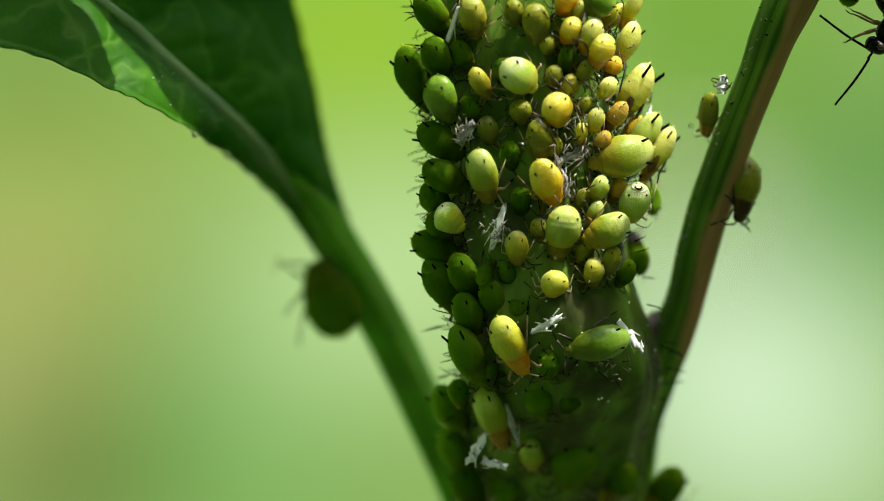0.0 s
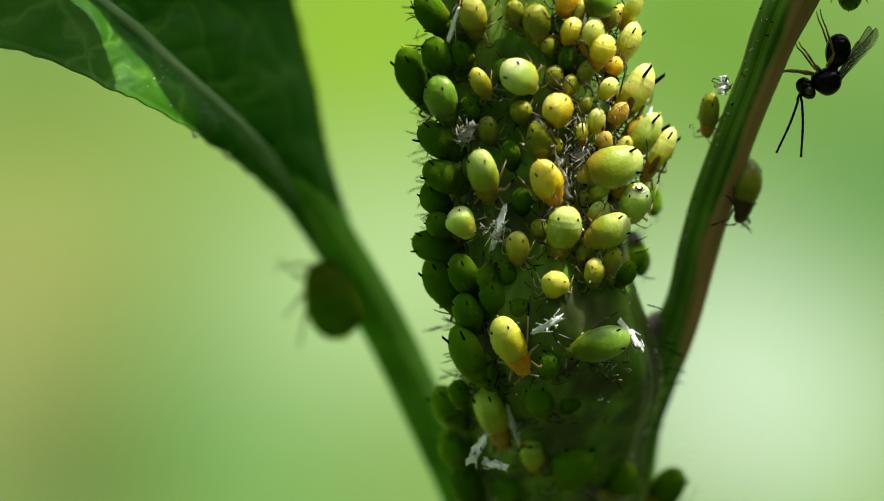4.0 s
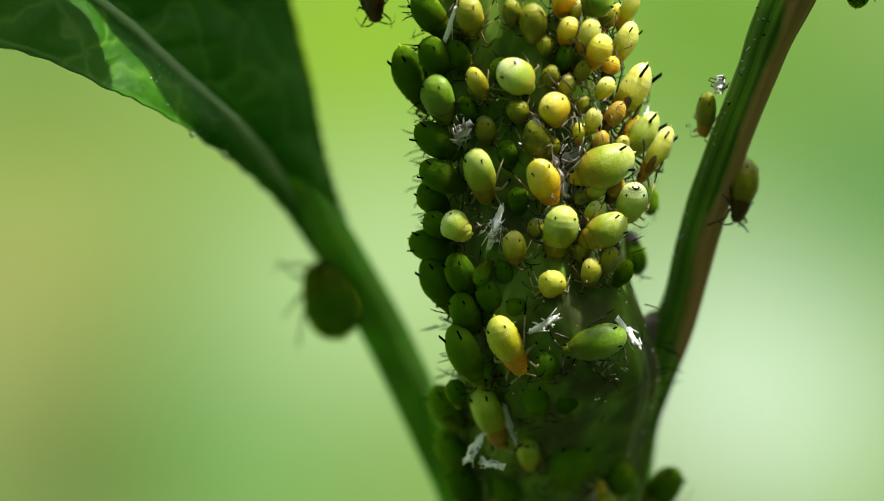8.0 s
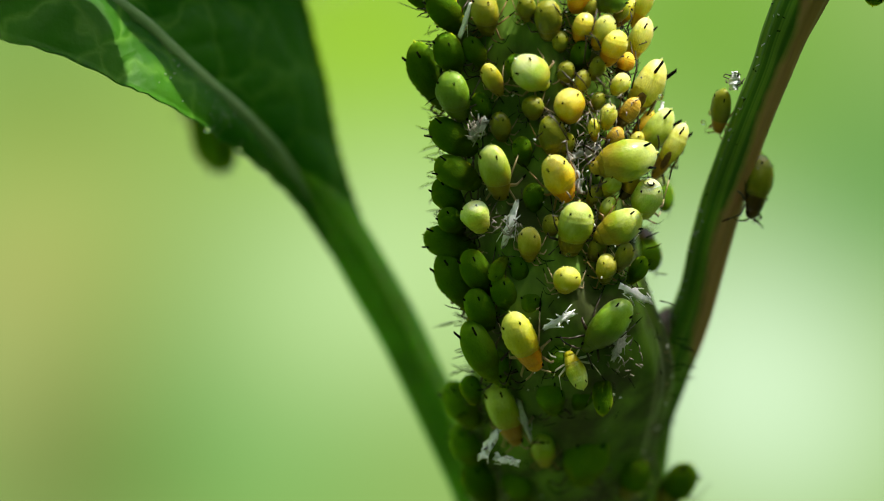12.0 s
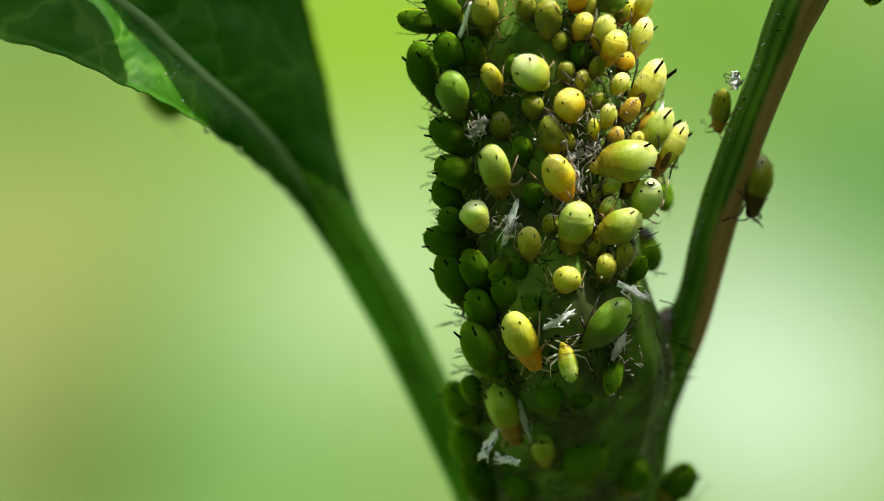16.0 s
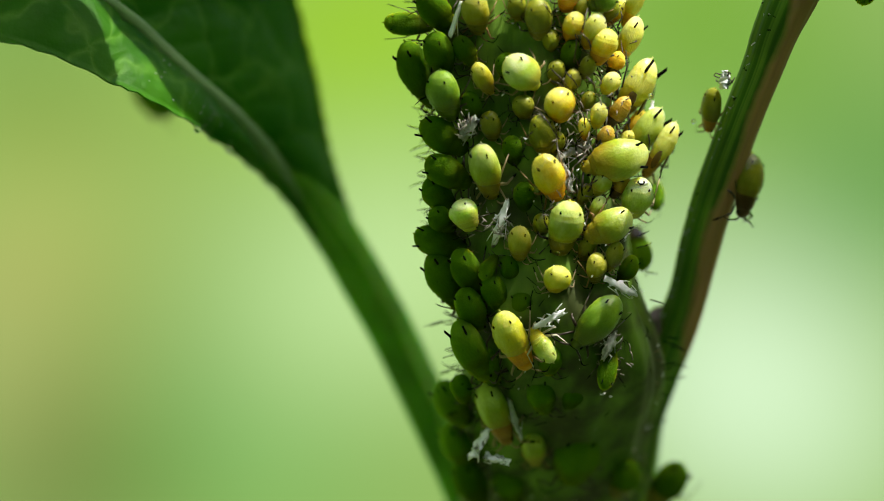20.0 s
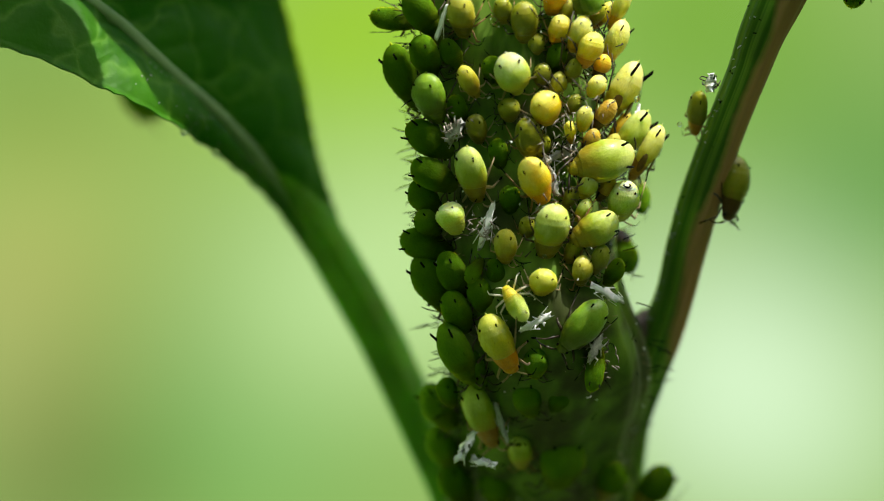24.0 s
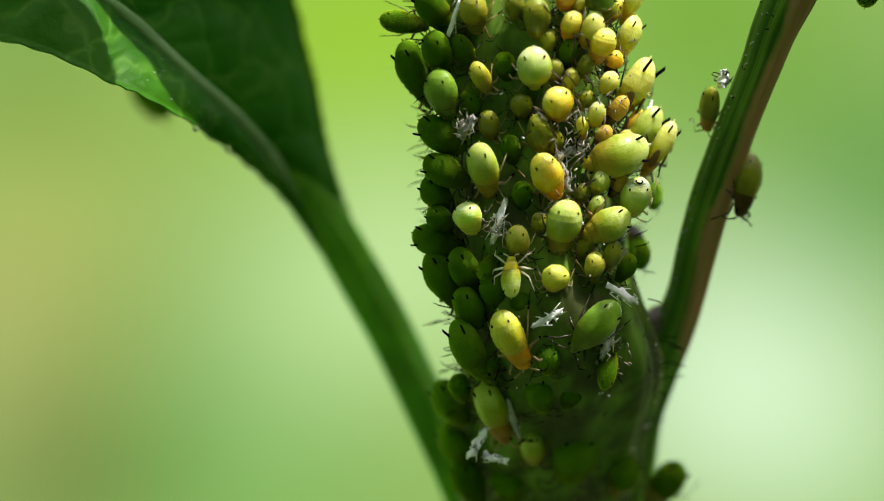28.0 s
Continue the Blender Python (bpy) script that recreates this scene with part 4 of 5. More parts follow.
aphid(1.15, 2.01, 1.66, 0.89, 268, "lime", "mustard", lift=0.3)
aphid(1.87, 2.58, 0.92, 0.55, 270, "shade_dark", lift=-0.5)
aphid(2.87, 1.84, 1.51, 0.89, 298, "yellow", "orange", lift=0.3)
aphid(2.05, 0.05, 1.05, 0.65, 262, "mustard", lift=0.1)
aphid(3.26, 0.46, 1.63, 0.99, 266, "lime", "olive", lift=0.2)
aphid(4.46, 0.52, 1.42, 0.92, 208, "lime", lift=0.3)
aphid(4.15, 1.04, 0.71, 0.43, 248, "lime", lift=0.2)
ringed = aphid(5.23, 1.29, 1.36, 0.89, 270, "pale", y=-1.7, face=(0.15, -0.78, -0.6), pitch=0, limb="straw")
aphid(4.27, 1.69, 0.77, 0.55, 262, "lime", lift=0.2)
aphid(5.41, 3.07, 1.66, 0.83, 232, "lime", limb="black", horn=2, lift=0.35)
aphid(5.87, 2.61, 1.72, 0.65, 246, "cream", "amber", limb="black", horn=2, pads=True)
aphid(5.15, 4.24, 1.94, 0.95, 245, "cream", "amber", limb="black", horn=2, pads=True, lift=0.3)
aphid(4.50, 4.43, 0.71, 0.59, 272, "cream", pitch=32, lift=0.6)
aphid(4.70, 3.63, 1.02, 0.55, 238, "amber", "brown", lift=0.3, limb="rust")
aphid(5.13, 3.29, 1.02, 0.46, 232, "orange", "amber", lift=0.1)
aphid(4.98, 5.60, 1.42, 0.74, 258, "cream", "yellow", limb="black", horn=1, lift=0.2)
aphid(4.30, 5.41, 1.08, 0.77, 262, "yellow", "orange", lift=0.35)
aphid(3.50, 5.97, 0.89, 0.68, 268, "yellow", "orange", lift=0.2)
aphid(4.03, 5.85, 1.08, 0.65, 262, "cream", "yellow", lift=0.2)
aphid(3.38, 6.80, 0.95, 0.74, 275, "orange", lift=0.3)
aphid(4.24, 6.77, 1.02, 0.83, 200, "green", lift=0.3)
aphid(5.13, 6.58, 1.29, 0.55, 262, "cream", "yellow", limb="black", horn=1)
aphid(4.70, 6.37, 0.89, 0.46, 230, "yellow", "amber", lift=0.2)
aphid(4.64, 4.98, 0.71, 0.52, 255, "orange", "brown", lift=0.1)
aphid(3.13, 3.83, 1.08, 0.89, 300, "yellow", pitch=26, lift=0.35)
aphid(3.81, 3.17, 0.74, 0.37, 302, "yellow", "orange", lift=0.5, limb="straw")
aphid(3.47, 4.46, 0.80, 0.49, 275, "mustard", "olive", lift=0.1)
aphid(3.41, 5.20, 0.92, 0.59, 268, "shade_dark", lift=-0.2)
aphid(4.18, 3.54, 0.80, 0.52, 282, "cream", lift=0.15, limb="clear")
aphid(4.36, 2.95, 0.71, 0.49, 250, "amber", "brown", lift=0.2)
aphid(3.90, 3.94, 0.62, 0.43, 265, "olive")
aphid(4.86, 2.73, 0.92, 0.52, 245, "mustard", "amber")
aphid(4.12, -0.62, 0.95, 0.62, 290, "mustard", "olive")
aphid(4.58, -0.31, 0.92, 0.55, 262, "olive")
aphid(5.29, -0.07, 1.36, 0.71, 78, "shade_dark", "brown", y=0.6, face=(0.6, -0.8, 0))
aphid(5.69, 1.47, 1.17, 0.62, 70, "shade_dark", "green", y=0.4, face=(0.6, -0.8, 0))
aphid(3.06, -0.92, 0.86, 0.77, 262, "lemon", pitch=34, lift=0.3)
aphid(1.90, -2.61, 1.82, 0.92, 288, "lemon", "orange", lift=0.3, limb="straw")
aphid(2.49, -0.38, 0.68, 0.46, 265, "shade_dark", lift=-1.5)
aphid(7.29, 3.69, 1.36, 0.62, 240, "olive", "amber", y=-1.1, face=(-0.55, -0.83, 0.1), limb="rust", label="amber brown aphid on the green side stalk")
aphid(8.25, 1.63, 1.79, 0.89, 254, "olive", "brown", y=-0.5, face=(0.75, -0.66, 0.05), pitch=4.0, limb="black", label="dark olive aphid on the reddish flank of the stalk")
husk(0.30, 6.18, 0.99, 0.28, 66, legs=1, out=0.5, crumple=0.06)
husk(0.58, 3.13, 0.95, 0.46, 42, mat=GREYHUSK, out=0.4, crumple=0.2)
husk(1.53, 0.61, 1.29, 0.34, 250, out=0.4)
husk(2.87, -2.01, 0.95, 0.31, 28, out=0.5)
husk(4.49, -2.72, 0.86, 0.40, 60, mat=GREYHUSK, out=0.3)
husk(0.95, -5.43, 0.92, 0.40, 60, y=-1.2, face=(-0.3, -0.9, 0.3), legs=1, crumple=0.2)
husk(1.44, -5.83, 0.71, 0.37, 340, y=-1.2, face=(-0.3, -0.9, 0.3), legs=1, crumple=0.2)
husk(1.93, -4.75, 1.14, 0.25, 108, mat=GREYHUSK, legs=2, y=-1.0)
husk(7.66, 4.52, 0.49, 0.55, 95, leg_mat=DUSK, y=-1.9, face=(-0.6, -0.8, 0.1))
husk(4.98, 0.36, 0.34, 0.12, 60, out=0.5)
husk(3.53, 2.58, 1.08, 0.40, 20, mat=GREYHUSK, out=0.3)
husk(3.32, 1.90, 0.92, 0.37, 110, mat=GREYHUSK, out=0.3)
husk(5.53, 2.09, 0.68, 0.15, 330, mat=HORN, out=0.8, legs=1)
husk(5.64, 3.69, 0.52, 0.25, 70, out=0.9, legs=2)


CLUMPS = [(3.8, 2.6, 0.45), (3.4, 3.4, 0.4), (4.3, 3.9, 0.4), (0.8, 3.3, 0.25), (1.5, 0.5, 0.2), (4.4, -3.0, 0.35), (3.2, 1.0, 0.4)]


def build_fluff():
    """Fine pale hairs on the stem, and dark scraps of shed legs stuck between the aphids."""
    rnd = random.Random(5)
    for name, mat, count, long, r, label in (
            ("stem_hair", HORN, 90, 0.24, 0.008, "fine pale hairs along the plant stem"),
            ("leg_scraps", BLACK, 130, 0.30, 0.013, "dark scraps of shed aphid legs on the stem"),
            ("leg_tangle", DUSK, 44, 0.8, 0.024, "dark thin aphid legs tangled in the sunlit cluster"),
            ("leg_fringe", BLACK, 130, 0.55, 0.020, "thin black aphid legs along the edge of the crowd"),
            ("grey_fluff", FLUFF, 190, 0.20, 0.020, "grey shreds of shed skin between the aphids"),
            # white crumbs, whose pale colour also stands in for small glints
            ("crumbs_and_glints", HUSK, 150, 0.07, 0.026, "white waxy crumbs on the stem, some standing in for glints")):
        bm = bmesh.new()
        for _ in range(count):
            z = rnd.uniform(-7.4, 8.0)
            ax, ay, rr = stem_axis(z)
            a = rnd.uniform(math.pi * 1.02, math.pi * 1.98)
            if name == "leg_tangle":
                z, a = rnd.uniform(1.6, 6.6), rnd.uniform(math.pi * 1.55, math.pi * 1.95)
                ax, ay, rr = stem_axis(z)
            if name == "leg_fringe":
                z, a = rnd.uniform(-5.0, 6.8), math.pi * (rnd.uniform(1.0, 1.16) if rnd.random() < 0.8 else rnd.uniform(1.86, 1.98))
                ax, ay, rr = stem_axis(z)
                rr = rr + rnd.uniform(0.1, 0.55)
            if name == "grey_fluff":
                x, z, wide = rnd.choice(CLUMPS)
                q, out = on_stem(x + rnd.gauss(0, wide), z + rnd.gauss(0, wide), 0.1)
                ax, ay, rr, a, z = q.x - out.x * 0.06, q.y - out.y * 0.06, 0.06, math.atan2(out.y, out.x), q.z
            out = Vector((math.cos(a), math.sin(a), 0))
            p = Vector((ax, ay, z)) + out * rr * 0.985
            if name in ("stem_hair", "leg_fringe"):
                d = (out + Vector((rnd.uniform(-0.5, 0.5), 0, rnd.uniform(-0.6, 0.6)))).normalized()
                q = p + d * long * rnd.uniform(0.5, 1.3)
            else:
                d = Vector((rnd.uniform(-1, 1), 0, rnd.uniform(-1, 1))).normalized()
                p = p + out * (0.04 + (0.9 if name == "leg_tangle" else 0.55 if z > -1 else 0.15) * rnd.random())
                q = p + (d - out * d.dot(out)) * long * rnd.uniform(0.5, 1.4)
            k = p.lerp(q, 0.55) + out * 0.25 * long * rnd.random()
            tube(bm, [p * MM, k * MM, q * MM], [r * MM, r * 0.9 * MM, r * 0.4 * MM], 5)
        tagged(part(name, bm, mat), label, "plant litter", kind="stuff")


build_fluff()


def stalk_flecks():
    """Dark flecks and pale waxy grains stuck on the side stalk."""
    rnd = random.Random(9)
    line = smooth_curve(STALK_LINE, 90)
    thick = smooth_curve([(r, 0, 0) for r in STALK_R], 90)
    for name, mat, count, label in (("dark_flecks", BLACK, 46, "dark flecks on the side stalk"),
                                    ("stalk_wax", GREYHUSK, 40, "pale waxy grains on the side stalk")):
        bm = bmesh.new()
        for _ in range(count):
            i = rnd.randrange(30, 84)
            a = rnd.uniform(math.pi * 1.05, math.pi * (1.95 if mat is BLACK else 1.3))
            out = Vector((math.cos(a), math.sin(a), 0))
            p = line[i].lerp(line[i + 1], rnd.random()) + out * thick[i].x * 0.99
            d = Vector((rnd.uniform(-1, 1), 0, rnd.uniform(-1, 1))).normalized() * rnd.uniform(0.03, 0.14)
            r = rnd.uniform(0.010, 0.022) * MM
            tube(bm, [p * MM, (p + d * 0.6 + out * 0.03) * MM, (p + d) * MM], [r, r, r * 0.6], 5)
        tagged(part(name, bm, mat), label, "plant litter", kind="stuff")


stalk_flecks()


def dew(x, z, y, r):
    bm = bmesh.new()
    bead(bm, seen_spot(x, z, y) * MM, r * MM, (1, 1, 1), 0, 16)
    tagged(part("dew_glint_bead", bm, DEW), "tiny clear round bead, for dew drops and added glints", "drop", "dew drops")


dew(-6.75, 3.17, -0.4, 0.092)
dew(-5.88, 2.62, 1, 0.092)
dew(8.29, 5.24, -1.9, 0.077)
dew(5.64, 4.10, -2, 0.077)
dew(3.11, -0.22, -3.2, 0.062)
# six tiny beads added to give white glints among the sunlit aphids
dew(5.63, 4.06, -2.2, 0.060)
dew(3.93, 3.44, -2.9, 0.045)
dew(3.76, 2.24, -2.9, 0.050)
dew(2.10, 2.93, -2.9, 0.050)
dew(3.27, 2.36, -3.0, 0.040)
dew(3.59, 4.24, -3.0, 0.050)
dew(6.80, 3.40, -1.4, 0.070)
dew(0.22, 4.40, -2.6, 0.030)

# the open end of a tube on the ringed aphid, seen from behind
bm = bmesh.new()
ring = [(-0.47, 0.02 + 0.10 * math.cos(a), 0.20 + 0.09 * math.sin(a)) for a in [2 * math.pi * k / 14 for k in range(15)]]
tube(bm, ring, 0.028, 6)
part("siphunculus", bm, BLACK, ringed)
for k, (x, r) in enumerate(((-0.455, 0.19), (-0.40, 0.29), (-0.31, 0.38))):
    bm = bmesh.new()
    tube(bm, [(x, 0.02 + r * math.cos(a), 0.12 - 0.04 * k + r * 0.85 * math.sin(a)) for a in [2 * math.pi * j / 28 for j in range(29)]], 0.030, 8)
    part("fold", bm, SKINS["pale"], ringed, "raised ring-shaped skin fold")

# things that move
pale_aphid = aphid(0.25, 0.86, 0.92, 0.85, 325, "pale", limb="black")
lime_aphid = aphid(4.87, 2.60, 1.88, 1.17, 192, "lime", "lime", pitch=10.0, limb="black", oval=True)
round_aphid = aphid(2.12, 4.74, 1.26, 0.97, 320, "pale", oval=True)
shade_aphid = aphid(4.17, -2.56, 1.82, 0.95, 195, "green", limb="black", oval=True)
nymph = aphid(4.08, -3.73, 1.11, 0.55, 110, "lime", "cream", limb="clear", label="small pale lime aphid nymph walking up the stem")
dark_walker = aphid(4.45, -4.71, 1.29, 0.55, 95, "shade_dark", "shade_dark", limb="black", label="dark long-legged aphid crawling in the shade")
petiole_aphid = aphid(-3.11, -1.20, 2.25, 1.62, 128, "shade_mid", y=4.4, limb="black", tall=1.15, horn=1, label="dark aphid crawling along the leaf petiole")
top_aphid = aphid(-1.79, 8.22, 1.39, 0.71, 265, "brown", y=-1.0, limb="black", label="dark brown long-horned aphid hanging beside the stem")
corner_aphid = aphid(11.18, 7.18, 1.14, 0.68, 85, "shade_dark", "green", y=-1.6, limb="black", label="green aphid with black legs beside the side stalk")
edge_aphid = aphid(-0.83, 7.76, 1.36, 0.65, 355, "shade_dark", y=-1.4, limb="black", label="dark green aphid reaching out from the stem edge")
loose_husk = husk(5.14, -2.36, 1.08, 0.37, 318)
black_wasp, feelers, wings = build_wasp()
moth = build_moth()


def unscaled(m):
    loc, rot, _ = m.decompose()
    return Matrix.LocRotScale(loc, rot, None)


def crawl(thing, rows, length, width, pitch=13.0, tall=0.0):
    """Rows of (seconds, x, z, head) on the stem's skin."""
    walk(thing, [(t, unscaled(sit(*on_stem(x, z, tall or width * 0.9), length, width, h, pitch))) for t, x, z, h in rows])


def drift(thing, rows, face=(0, -1, 0), pitch=0.0, turned=(0, -1, 0), turn_at=99.0):
    """Rows of (seconds, x, z, depth, head) of a thing off the stem; from turn_at on its back points another way."""
    walk(thing, [(t, unscaled(sit(seen_spot(x, z, y), Vector(face if t < turn_at else turned).normalized(), 1, 1, h, pitch))) for t, x, z, y, h in rows])


def side_on(x, z, y, head, roll):
    """A pose seen from the side: head towards an angle, the back a quarter turn on from it, rolled about the body's length."""
    c, s = math.cos(radians(head)), math.sin(radians(head))
    ax, up = Vector((c, 0, s)), Vector((-s, 0, c))
    m = Matrix((ax, up.cross(ax), up)).transposed().to_4x4()
    return Matrix.Translation(seen_spot(x, z, y) * MM) @ m @ Matrix.Rotation(radians(roll), 4, "X")


def motions():
    drift(moth, [
        (0, 7.022, 0.986, 430, 200),
        (1.2, 7.432, -0.862, 430, 215),
        (1.5, 8.52, -2.248, 430, 240),
        (1.8, 7.673, -2.601, 430, 250),
        (2.2, 8.04, -3.811, 430, 240),
        (2.6, 7.478, -4.15, 430, 230),
        (3, 7.034, -4.273, 430, 225),
        (3.5, 6.566, -5.097, 430, 220),
        (5.5, 7.087, -6.05, 430, 215),
        (7.5, 6.886, -6.181, 430, 210),
        (8.3, 6.529, -6.267, 430, 205),
        (8.4, 1.37, -0.909, 430, 200),
        (9, -1.646, -1.218, 430, 190),
        (9.5, -2.617, 0.002, 430, 180),
        (10.5, -3.874, 9.041, 430, 120),
        (28, -3.472, 11.304, 430, 120)])
    crawl(pale_aphid, [
        (0, 0.246, 0.862, 325),
        (1.5, 0.359, 0.847, 320),
        (3, 0.567, 0.793, 300),
        (5.5, 0.527, 0.725, 300),
        (8, 0.502, 0.647, 318),
        (8.3, 0.508, 0.662, 316),
        (8.4, 0.508, 0.785, 300),
        (9, 0.54, 0.815, 290),
        (11, 0.632, 0.803, 285),
        (17, 0.61, 0.812, 285),
        (20, 0.591, 0.825, 285),
        (25, 0.628, 0.813, 280),
        (28, 0.731, 0.709, 275)], 1.0, 0.8, 10.0)
    crawl(lime_aphid, [
        (0, 4.866, 2.572, 192),
        (1.5, 4.717, 2.495, 194),
        (3, 4.601, 2.318, 196),
        (5.5, 4.515, 2.265, 198),
        (8, 4.429, 2.279, 202),
        (8.3, 4.435, 2.279, 201),
        (8.4, 4.45, 2.325, 200),
        (9, 4.513, 2.385, 194),
        (11, 4.59, 2.358, 192),
        (17, 4.613, 2.321, 192),
        (20, 4.641, 2.334, 192),
        (25, 4.647, 2.415, 194),
        (28, 4.72, 2.434, 196)], 1.97, 1.14, 20.0)
    crawl(round_aphid, [
        (0, 2.125, 4.743, 320),
        (17, 2.119, 4.708, 318),
        (20, 2.131, 4.705, 316),
        (21.5, 2.147, 4.705, 300),
        (25, 2.291, 4.786, 285),
        (28, 2.487, 4.805, 275)], 1.3, 1.0, 22.0)
    crawl(shade_aphid, [
        (0, 4.219, -2.556, 195),
        (3, 4.216, -2.564, 195),
        (8, 4.213, -2.525, 196),
        (8.3, 4.235, -2.525, 197),
        (8.4, 4.235, -2.525, 206),
        (9, 4.175, -2.388, 215),
        (9.5, 4.128, -2.308, 222),
        (10, 4.135, -2.284, 226),
        (11, 4.143, -2.2, 228),
        (17, 4.105, -2.145, 228),
        (20, 4.118, -2.101, 228),
        (25, 4.108, -2.159, 228),
        (28, 4.119, -2.247, 226)], 1.82, 0.95)
    crawl(nymph, [
        (0, 4.558, -7.022, 110),
        (8.3, 4.543, -6.729, 110),
        (8.4, 3.665, -3.742, 112),
        (9, 3.636, -3.636, 112),
        (9.5, 3.496, -3.555, 112),
        (10, 3.488, -3.532, 112),
        (11, 3.342, -3.432, 114),
        (12, 3.304, -3.369, 112),
        (14.5, 3.203, -3.346, 108),
        (15.5, 3.134, -3.207, 104),
        (17, 2.997, -3.022, 100),
        (18, 2.859, -2.853, 105),
        (19, 2.76, -2.858, 112),
        (20, 2.655, -2.717, 125),
        (20.5, 2.509, -2.409, 122),
        (21, 2.487, -2.455, 120),
        (21.5, 2.578, -2.286, 112),
        (23.5, 2.426, -1.712, 125),
        (24, 2.308, -1.495, 124),
        (24.6, 2.391, -1.388, 118),
        (25, 2.322, -1.25, 115),
        (26, 2.083, -1.191, 104),
        (26.4, 2.132, -1.093, 96),
        (27, 2.202, -0.967, 94),
        (28, 1.871, -0.877, 91)], 1.1, 0.56, 4.0, 1.3)
    crawl(dark_walker, [
        (0, 4.712, -7.946, 95),
        (8.3, 4.697, -7.653, 95),
        (8.4, 4.05, -4.727, 95),
        (9, 3.974, -4.683, 95),
        (10, 4.027, -4.302, 95),
        (11, 3.835, -4.279, 94),
        (12, 4.043, -3.954, 90),
        (14.5, 4.419, -3.5, 75),
        (15.5, 4.351, -3.438, 75),
        (17, 4.367, -3.315, 75),
        (20, 4.456, -3.302, 75),
        (25, 4.493, -3.268, 75),
        (28, 4.504, -3.325, 75)], 1.4, 0.68, 0.0)
    drift(petiole_aphid, [
        (0, -3.06, -1.30, 4.4, 110),
        (3, -3.05, -1.31, 4.4, 110),
        (8, -3.00, -1.34, 4.4, 110),
        (8.3, -3.00, -1.34, 4.4, 110),
        (8.4, -4.096, -0.477, 6, 112),
        (9, -4.31, -0.109, 6, 110),
        (9.5, -4.496, 0.279, 6, 110),
        (10, -4.597, 0.503, 6, 112),
        (10.5, -4.951, 1.003, 6, 122),
        (11, -5.235, 1.527, 5.5, 128),
        (12, -6.582, 3.037, 7, 140),
        (12.5, -7.067, 3.652, 7, 142),
        (14.5, -7.92, 4.36, 7, 150),
        (17, -7.97, 4.46, 7, 152),
        (28, -7.97, 4.42, 7, 152)], turned=(-0.75, -0.60, -0.30), turn_at=8.35)
    drift(top_aphid, [
        (0, -1.725, 8.223, -1, 262),
        (3, -1.743, 8.2, -1, 262),
        (5.5, -1.768, 7.963, -1, 264),
        (6, -1.698, 7.485, -1, 268),
        (6.5, -1.762, 7.162, -1, 276),
        (7, -1.658, 7.068, -1, 278),
        (7.5, -1.784, 7, -1, 280),
        (8, -1.839, 6.914, -1, 280),
        (8.3, -1.832, 6.883, -1, 280),
        (8.4, -1.802, 7.869, -1, 262),
        (28, -1.625, 8.532, -1, 262)])
    drift(corner_aphid, [
        (0, 11.133, 7.237, -1.6, 85),
        (5.5, 11.136, 7.131, -1.6, 85),
        (6, 11.145, 7.162, -1.6, 85),
        (6.3, 11.504, 7.165, -1.6, 82),
        (7.5, 11.428, 7.185, -1.6, 80),
        (8.3, 11.518, 7.191, -1.6, 80),
        (8.4, 11.534, 7.16, -1.6, 80),
        (11, 11.534, 7.147, -1.6, 80),
        (15, 11.472, 7.156, -1.6, 80),
        (20, 11.509, 7.138, -1.6, 80),
        (25, 11.608, 7.142, -1.6, 80),
        (28, 11.618, 7.053, -1.6, 80)])
    drift(edge_aphid, [
        (0, -0.601, 7.761, -1.4, 330),
        (9, -0.645, 7.713, -1.4, 330),
        (11, -0.846, 7.117, -1.4, 320),
        (12.5, -0.707, 6.578, -1.4, 335),
        (15, -0.816, 6.171, -1.4, 340),
        (17, -0.93, 6.078, -1.4, 352),
        (20, -0.964, 6.045, -1.4, 356),
        (25, -0.989, 6.28, -1.4, 350),
        (28, -1.039, 6.068, -1.4, 352)])
    crawl(loose_husk, [
        (0, 5.143, -2.356, 318),
        (3, 5.14, -2.333, 318),
        (8, 5.168, -2.279, 318),
        (8.3, 5.174, -2.264, 319),
        (8.4, 5.205, -2.079, 325),
        (9, 5.16, -1.742, 334),
        (9.5, 5.175, -1.615, 338),
        (10, 5.151, -1.407, 340),
        (10.5, 5.089, -1.337, 340),
        (11, 4.975, -1.307, 340),
        (12, 4.951, -1.305, 340),
        (17, 4.875, -1.221, 340),
        (20, 4.811, -1.131, 340),
        (25, 4.832, -1.266, 340),
        (28, 4.905, -1.354, 338)], 1.08, 0.5, 0.0)
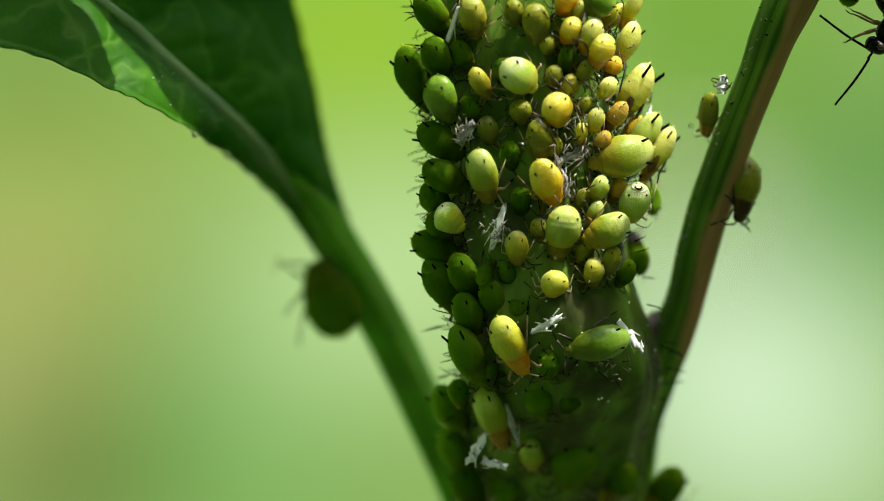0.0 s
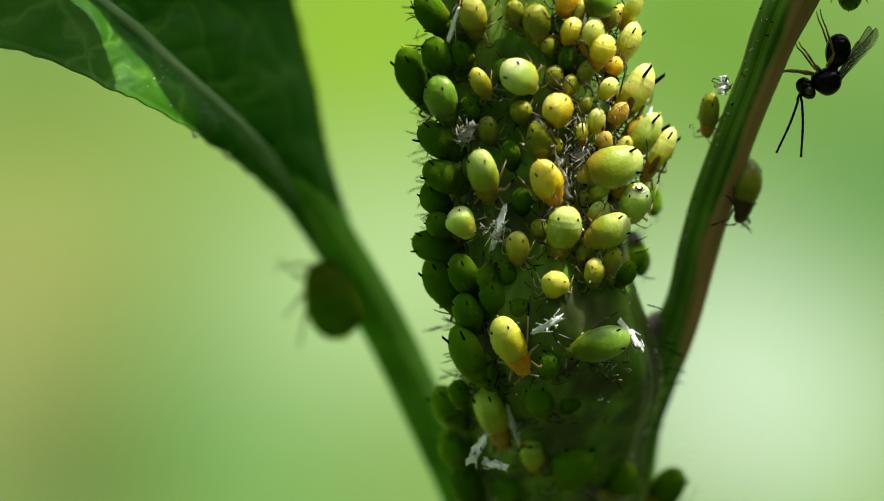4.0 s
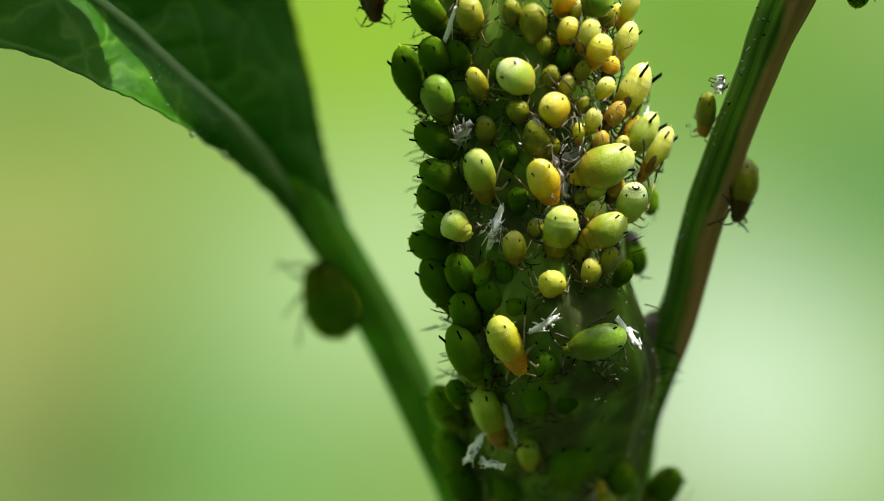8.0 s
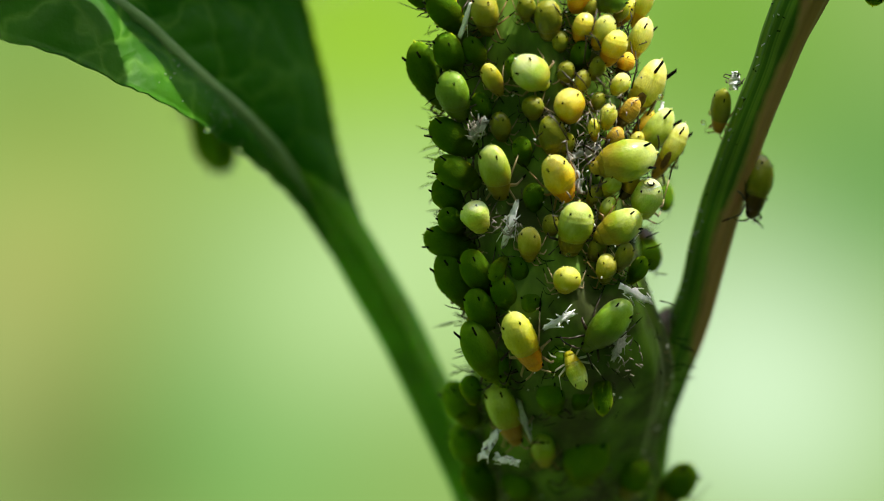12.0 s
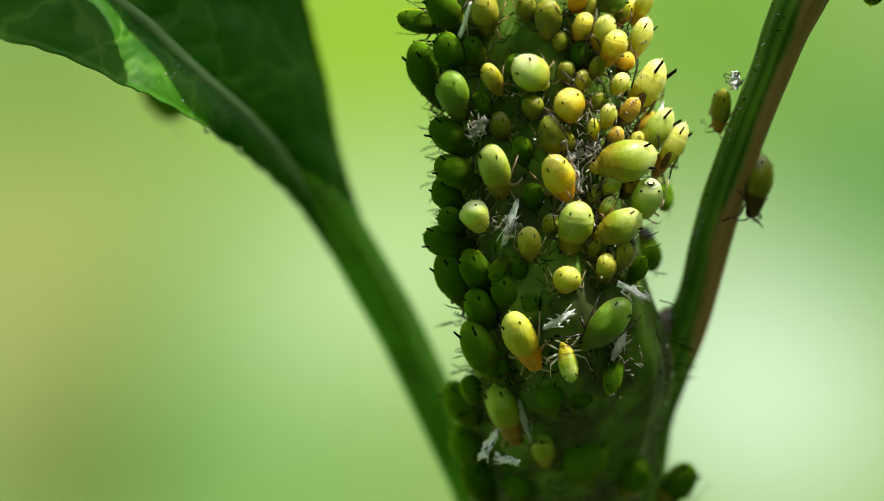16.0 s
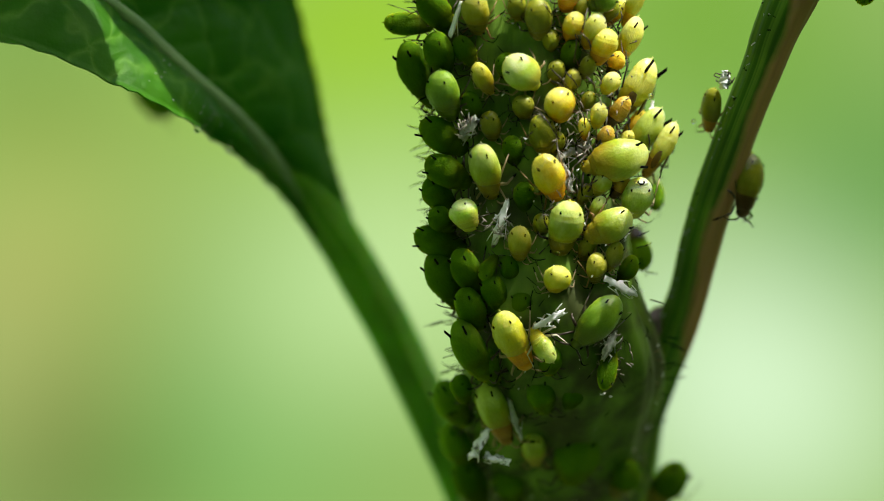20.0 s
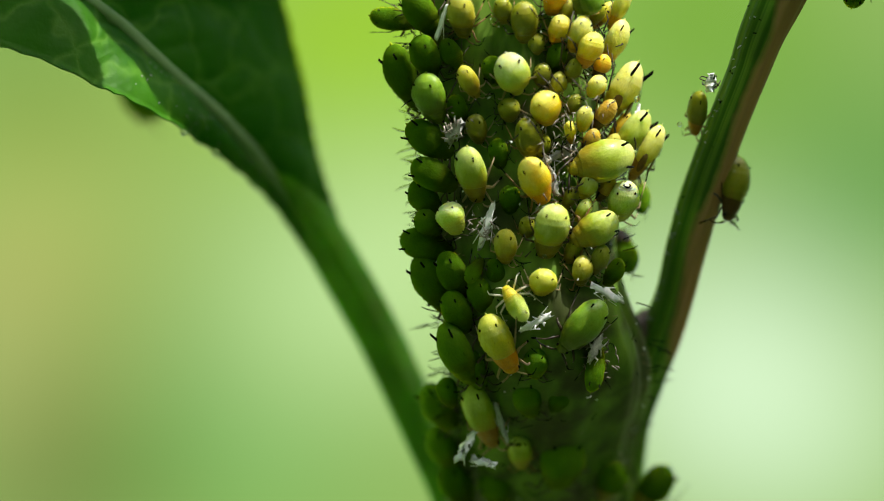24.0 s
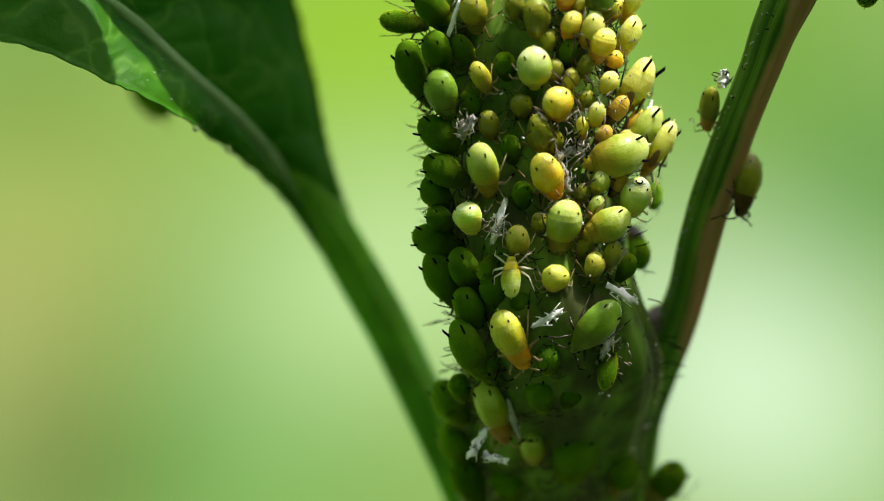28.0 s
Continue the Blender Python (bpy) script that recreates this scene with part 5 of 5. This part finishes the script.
    walk(black_wasp, [(t, side_on(x, z, y, h, r)) for t, x, z, y, h, r in [
        (0, 12.23, 6.04, -2.2, 235, 0),
        (0.5, 12.17, 6.07, -2.2, 235, 0),
        (1, 12.12, 6.10, -2.2, 235, 0),
        (1.5, 12.19, 5.956, -2.2, 212, 0),
        (2, 11.415, 5.582, -2.2, 192, 0),
        (2.5, 11.076, 5.567, -2.2, 192, 0),
        (3, 10.545, 4.889, -2.2, 198, 0),
        (3.5, 10.57, 4.789, -2.2, 210, 0),
        (4.5, 10.291, 4.474, -2.2, 204, 0),
        (5.5, 9.982, 4.205, -2.2, 200, 0),
        (5.7, 9.84, 4.409, -2.2, 178, 25),
        (5.9, 10.145, 5.197, -2.3, 136, 80),
        (6.1, 10.387, 5.813, -2.3, 100, 125),
        (6.3, 10.565, 6.349, -2.3, 80, 150),
        (6.5, 10.711, 6.7, -2.3, 72, 150),
        (6.7, 10.931, 7.069, -2.3, 66, 150),
        (7, 11.215, 7.438, -2.3, 60, 150),
        (7.5, 11.305, 8.294, -2.3, 60, 150),
        (9, 11.597, 9.869, -2.3, 60, 150),
        (28, 11.926, 10.072, -2.3, 60, 150)]])
    walk(feelers[0], [(t, pose(0.74 * MM, -0.08 * MM, -0.02 * MM, 0, -a, 0)) for t, a in [
        (0, -89), (0.5, -86), (1, -76), (1.5, -44), (2, -6), (2.5, 8), (3, 72), (3.5, 60), (5.5, 70), (5.7, 20), (6, 5), (28, 5)]])
    walk(feelers[1], [(t, pose(0.74 * MM, 0.08 * MM, -0.02 * MM, 0, -a, 0)) for t, a in [
        (0, -1), (0.5, 1), (1, 43), (1.5, 6), (2, -14), (2.5, -2), (3, 36), (3.5, 40), (5.5, 42), (5.7, -10), (6, -5), (28, -5)]])
    for s, wing in wings:
        lifts = [(0.0, -32), (2.6, -32), (3.0, -39), (3.5, -34), (5.5, -30), (28.0, -32)] if s > 0 else [
            (0.0, -30), (2.6, -28), (3.0, 18), (3.4, -20), (5.5, -28), (28.0, -30)]
        walk(wing, [(t, wing_pose(s, a)) for t, a in lifts])


motions()
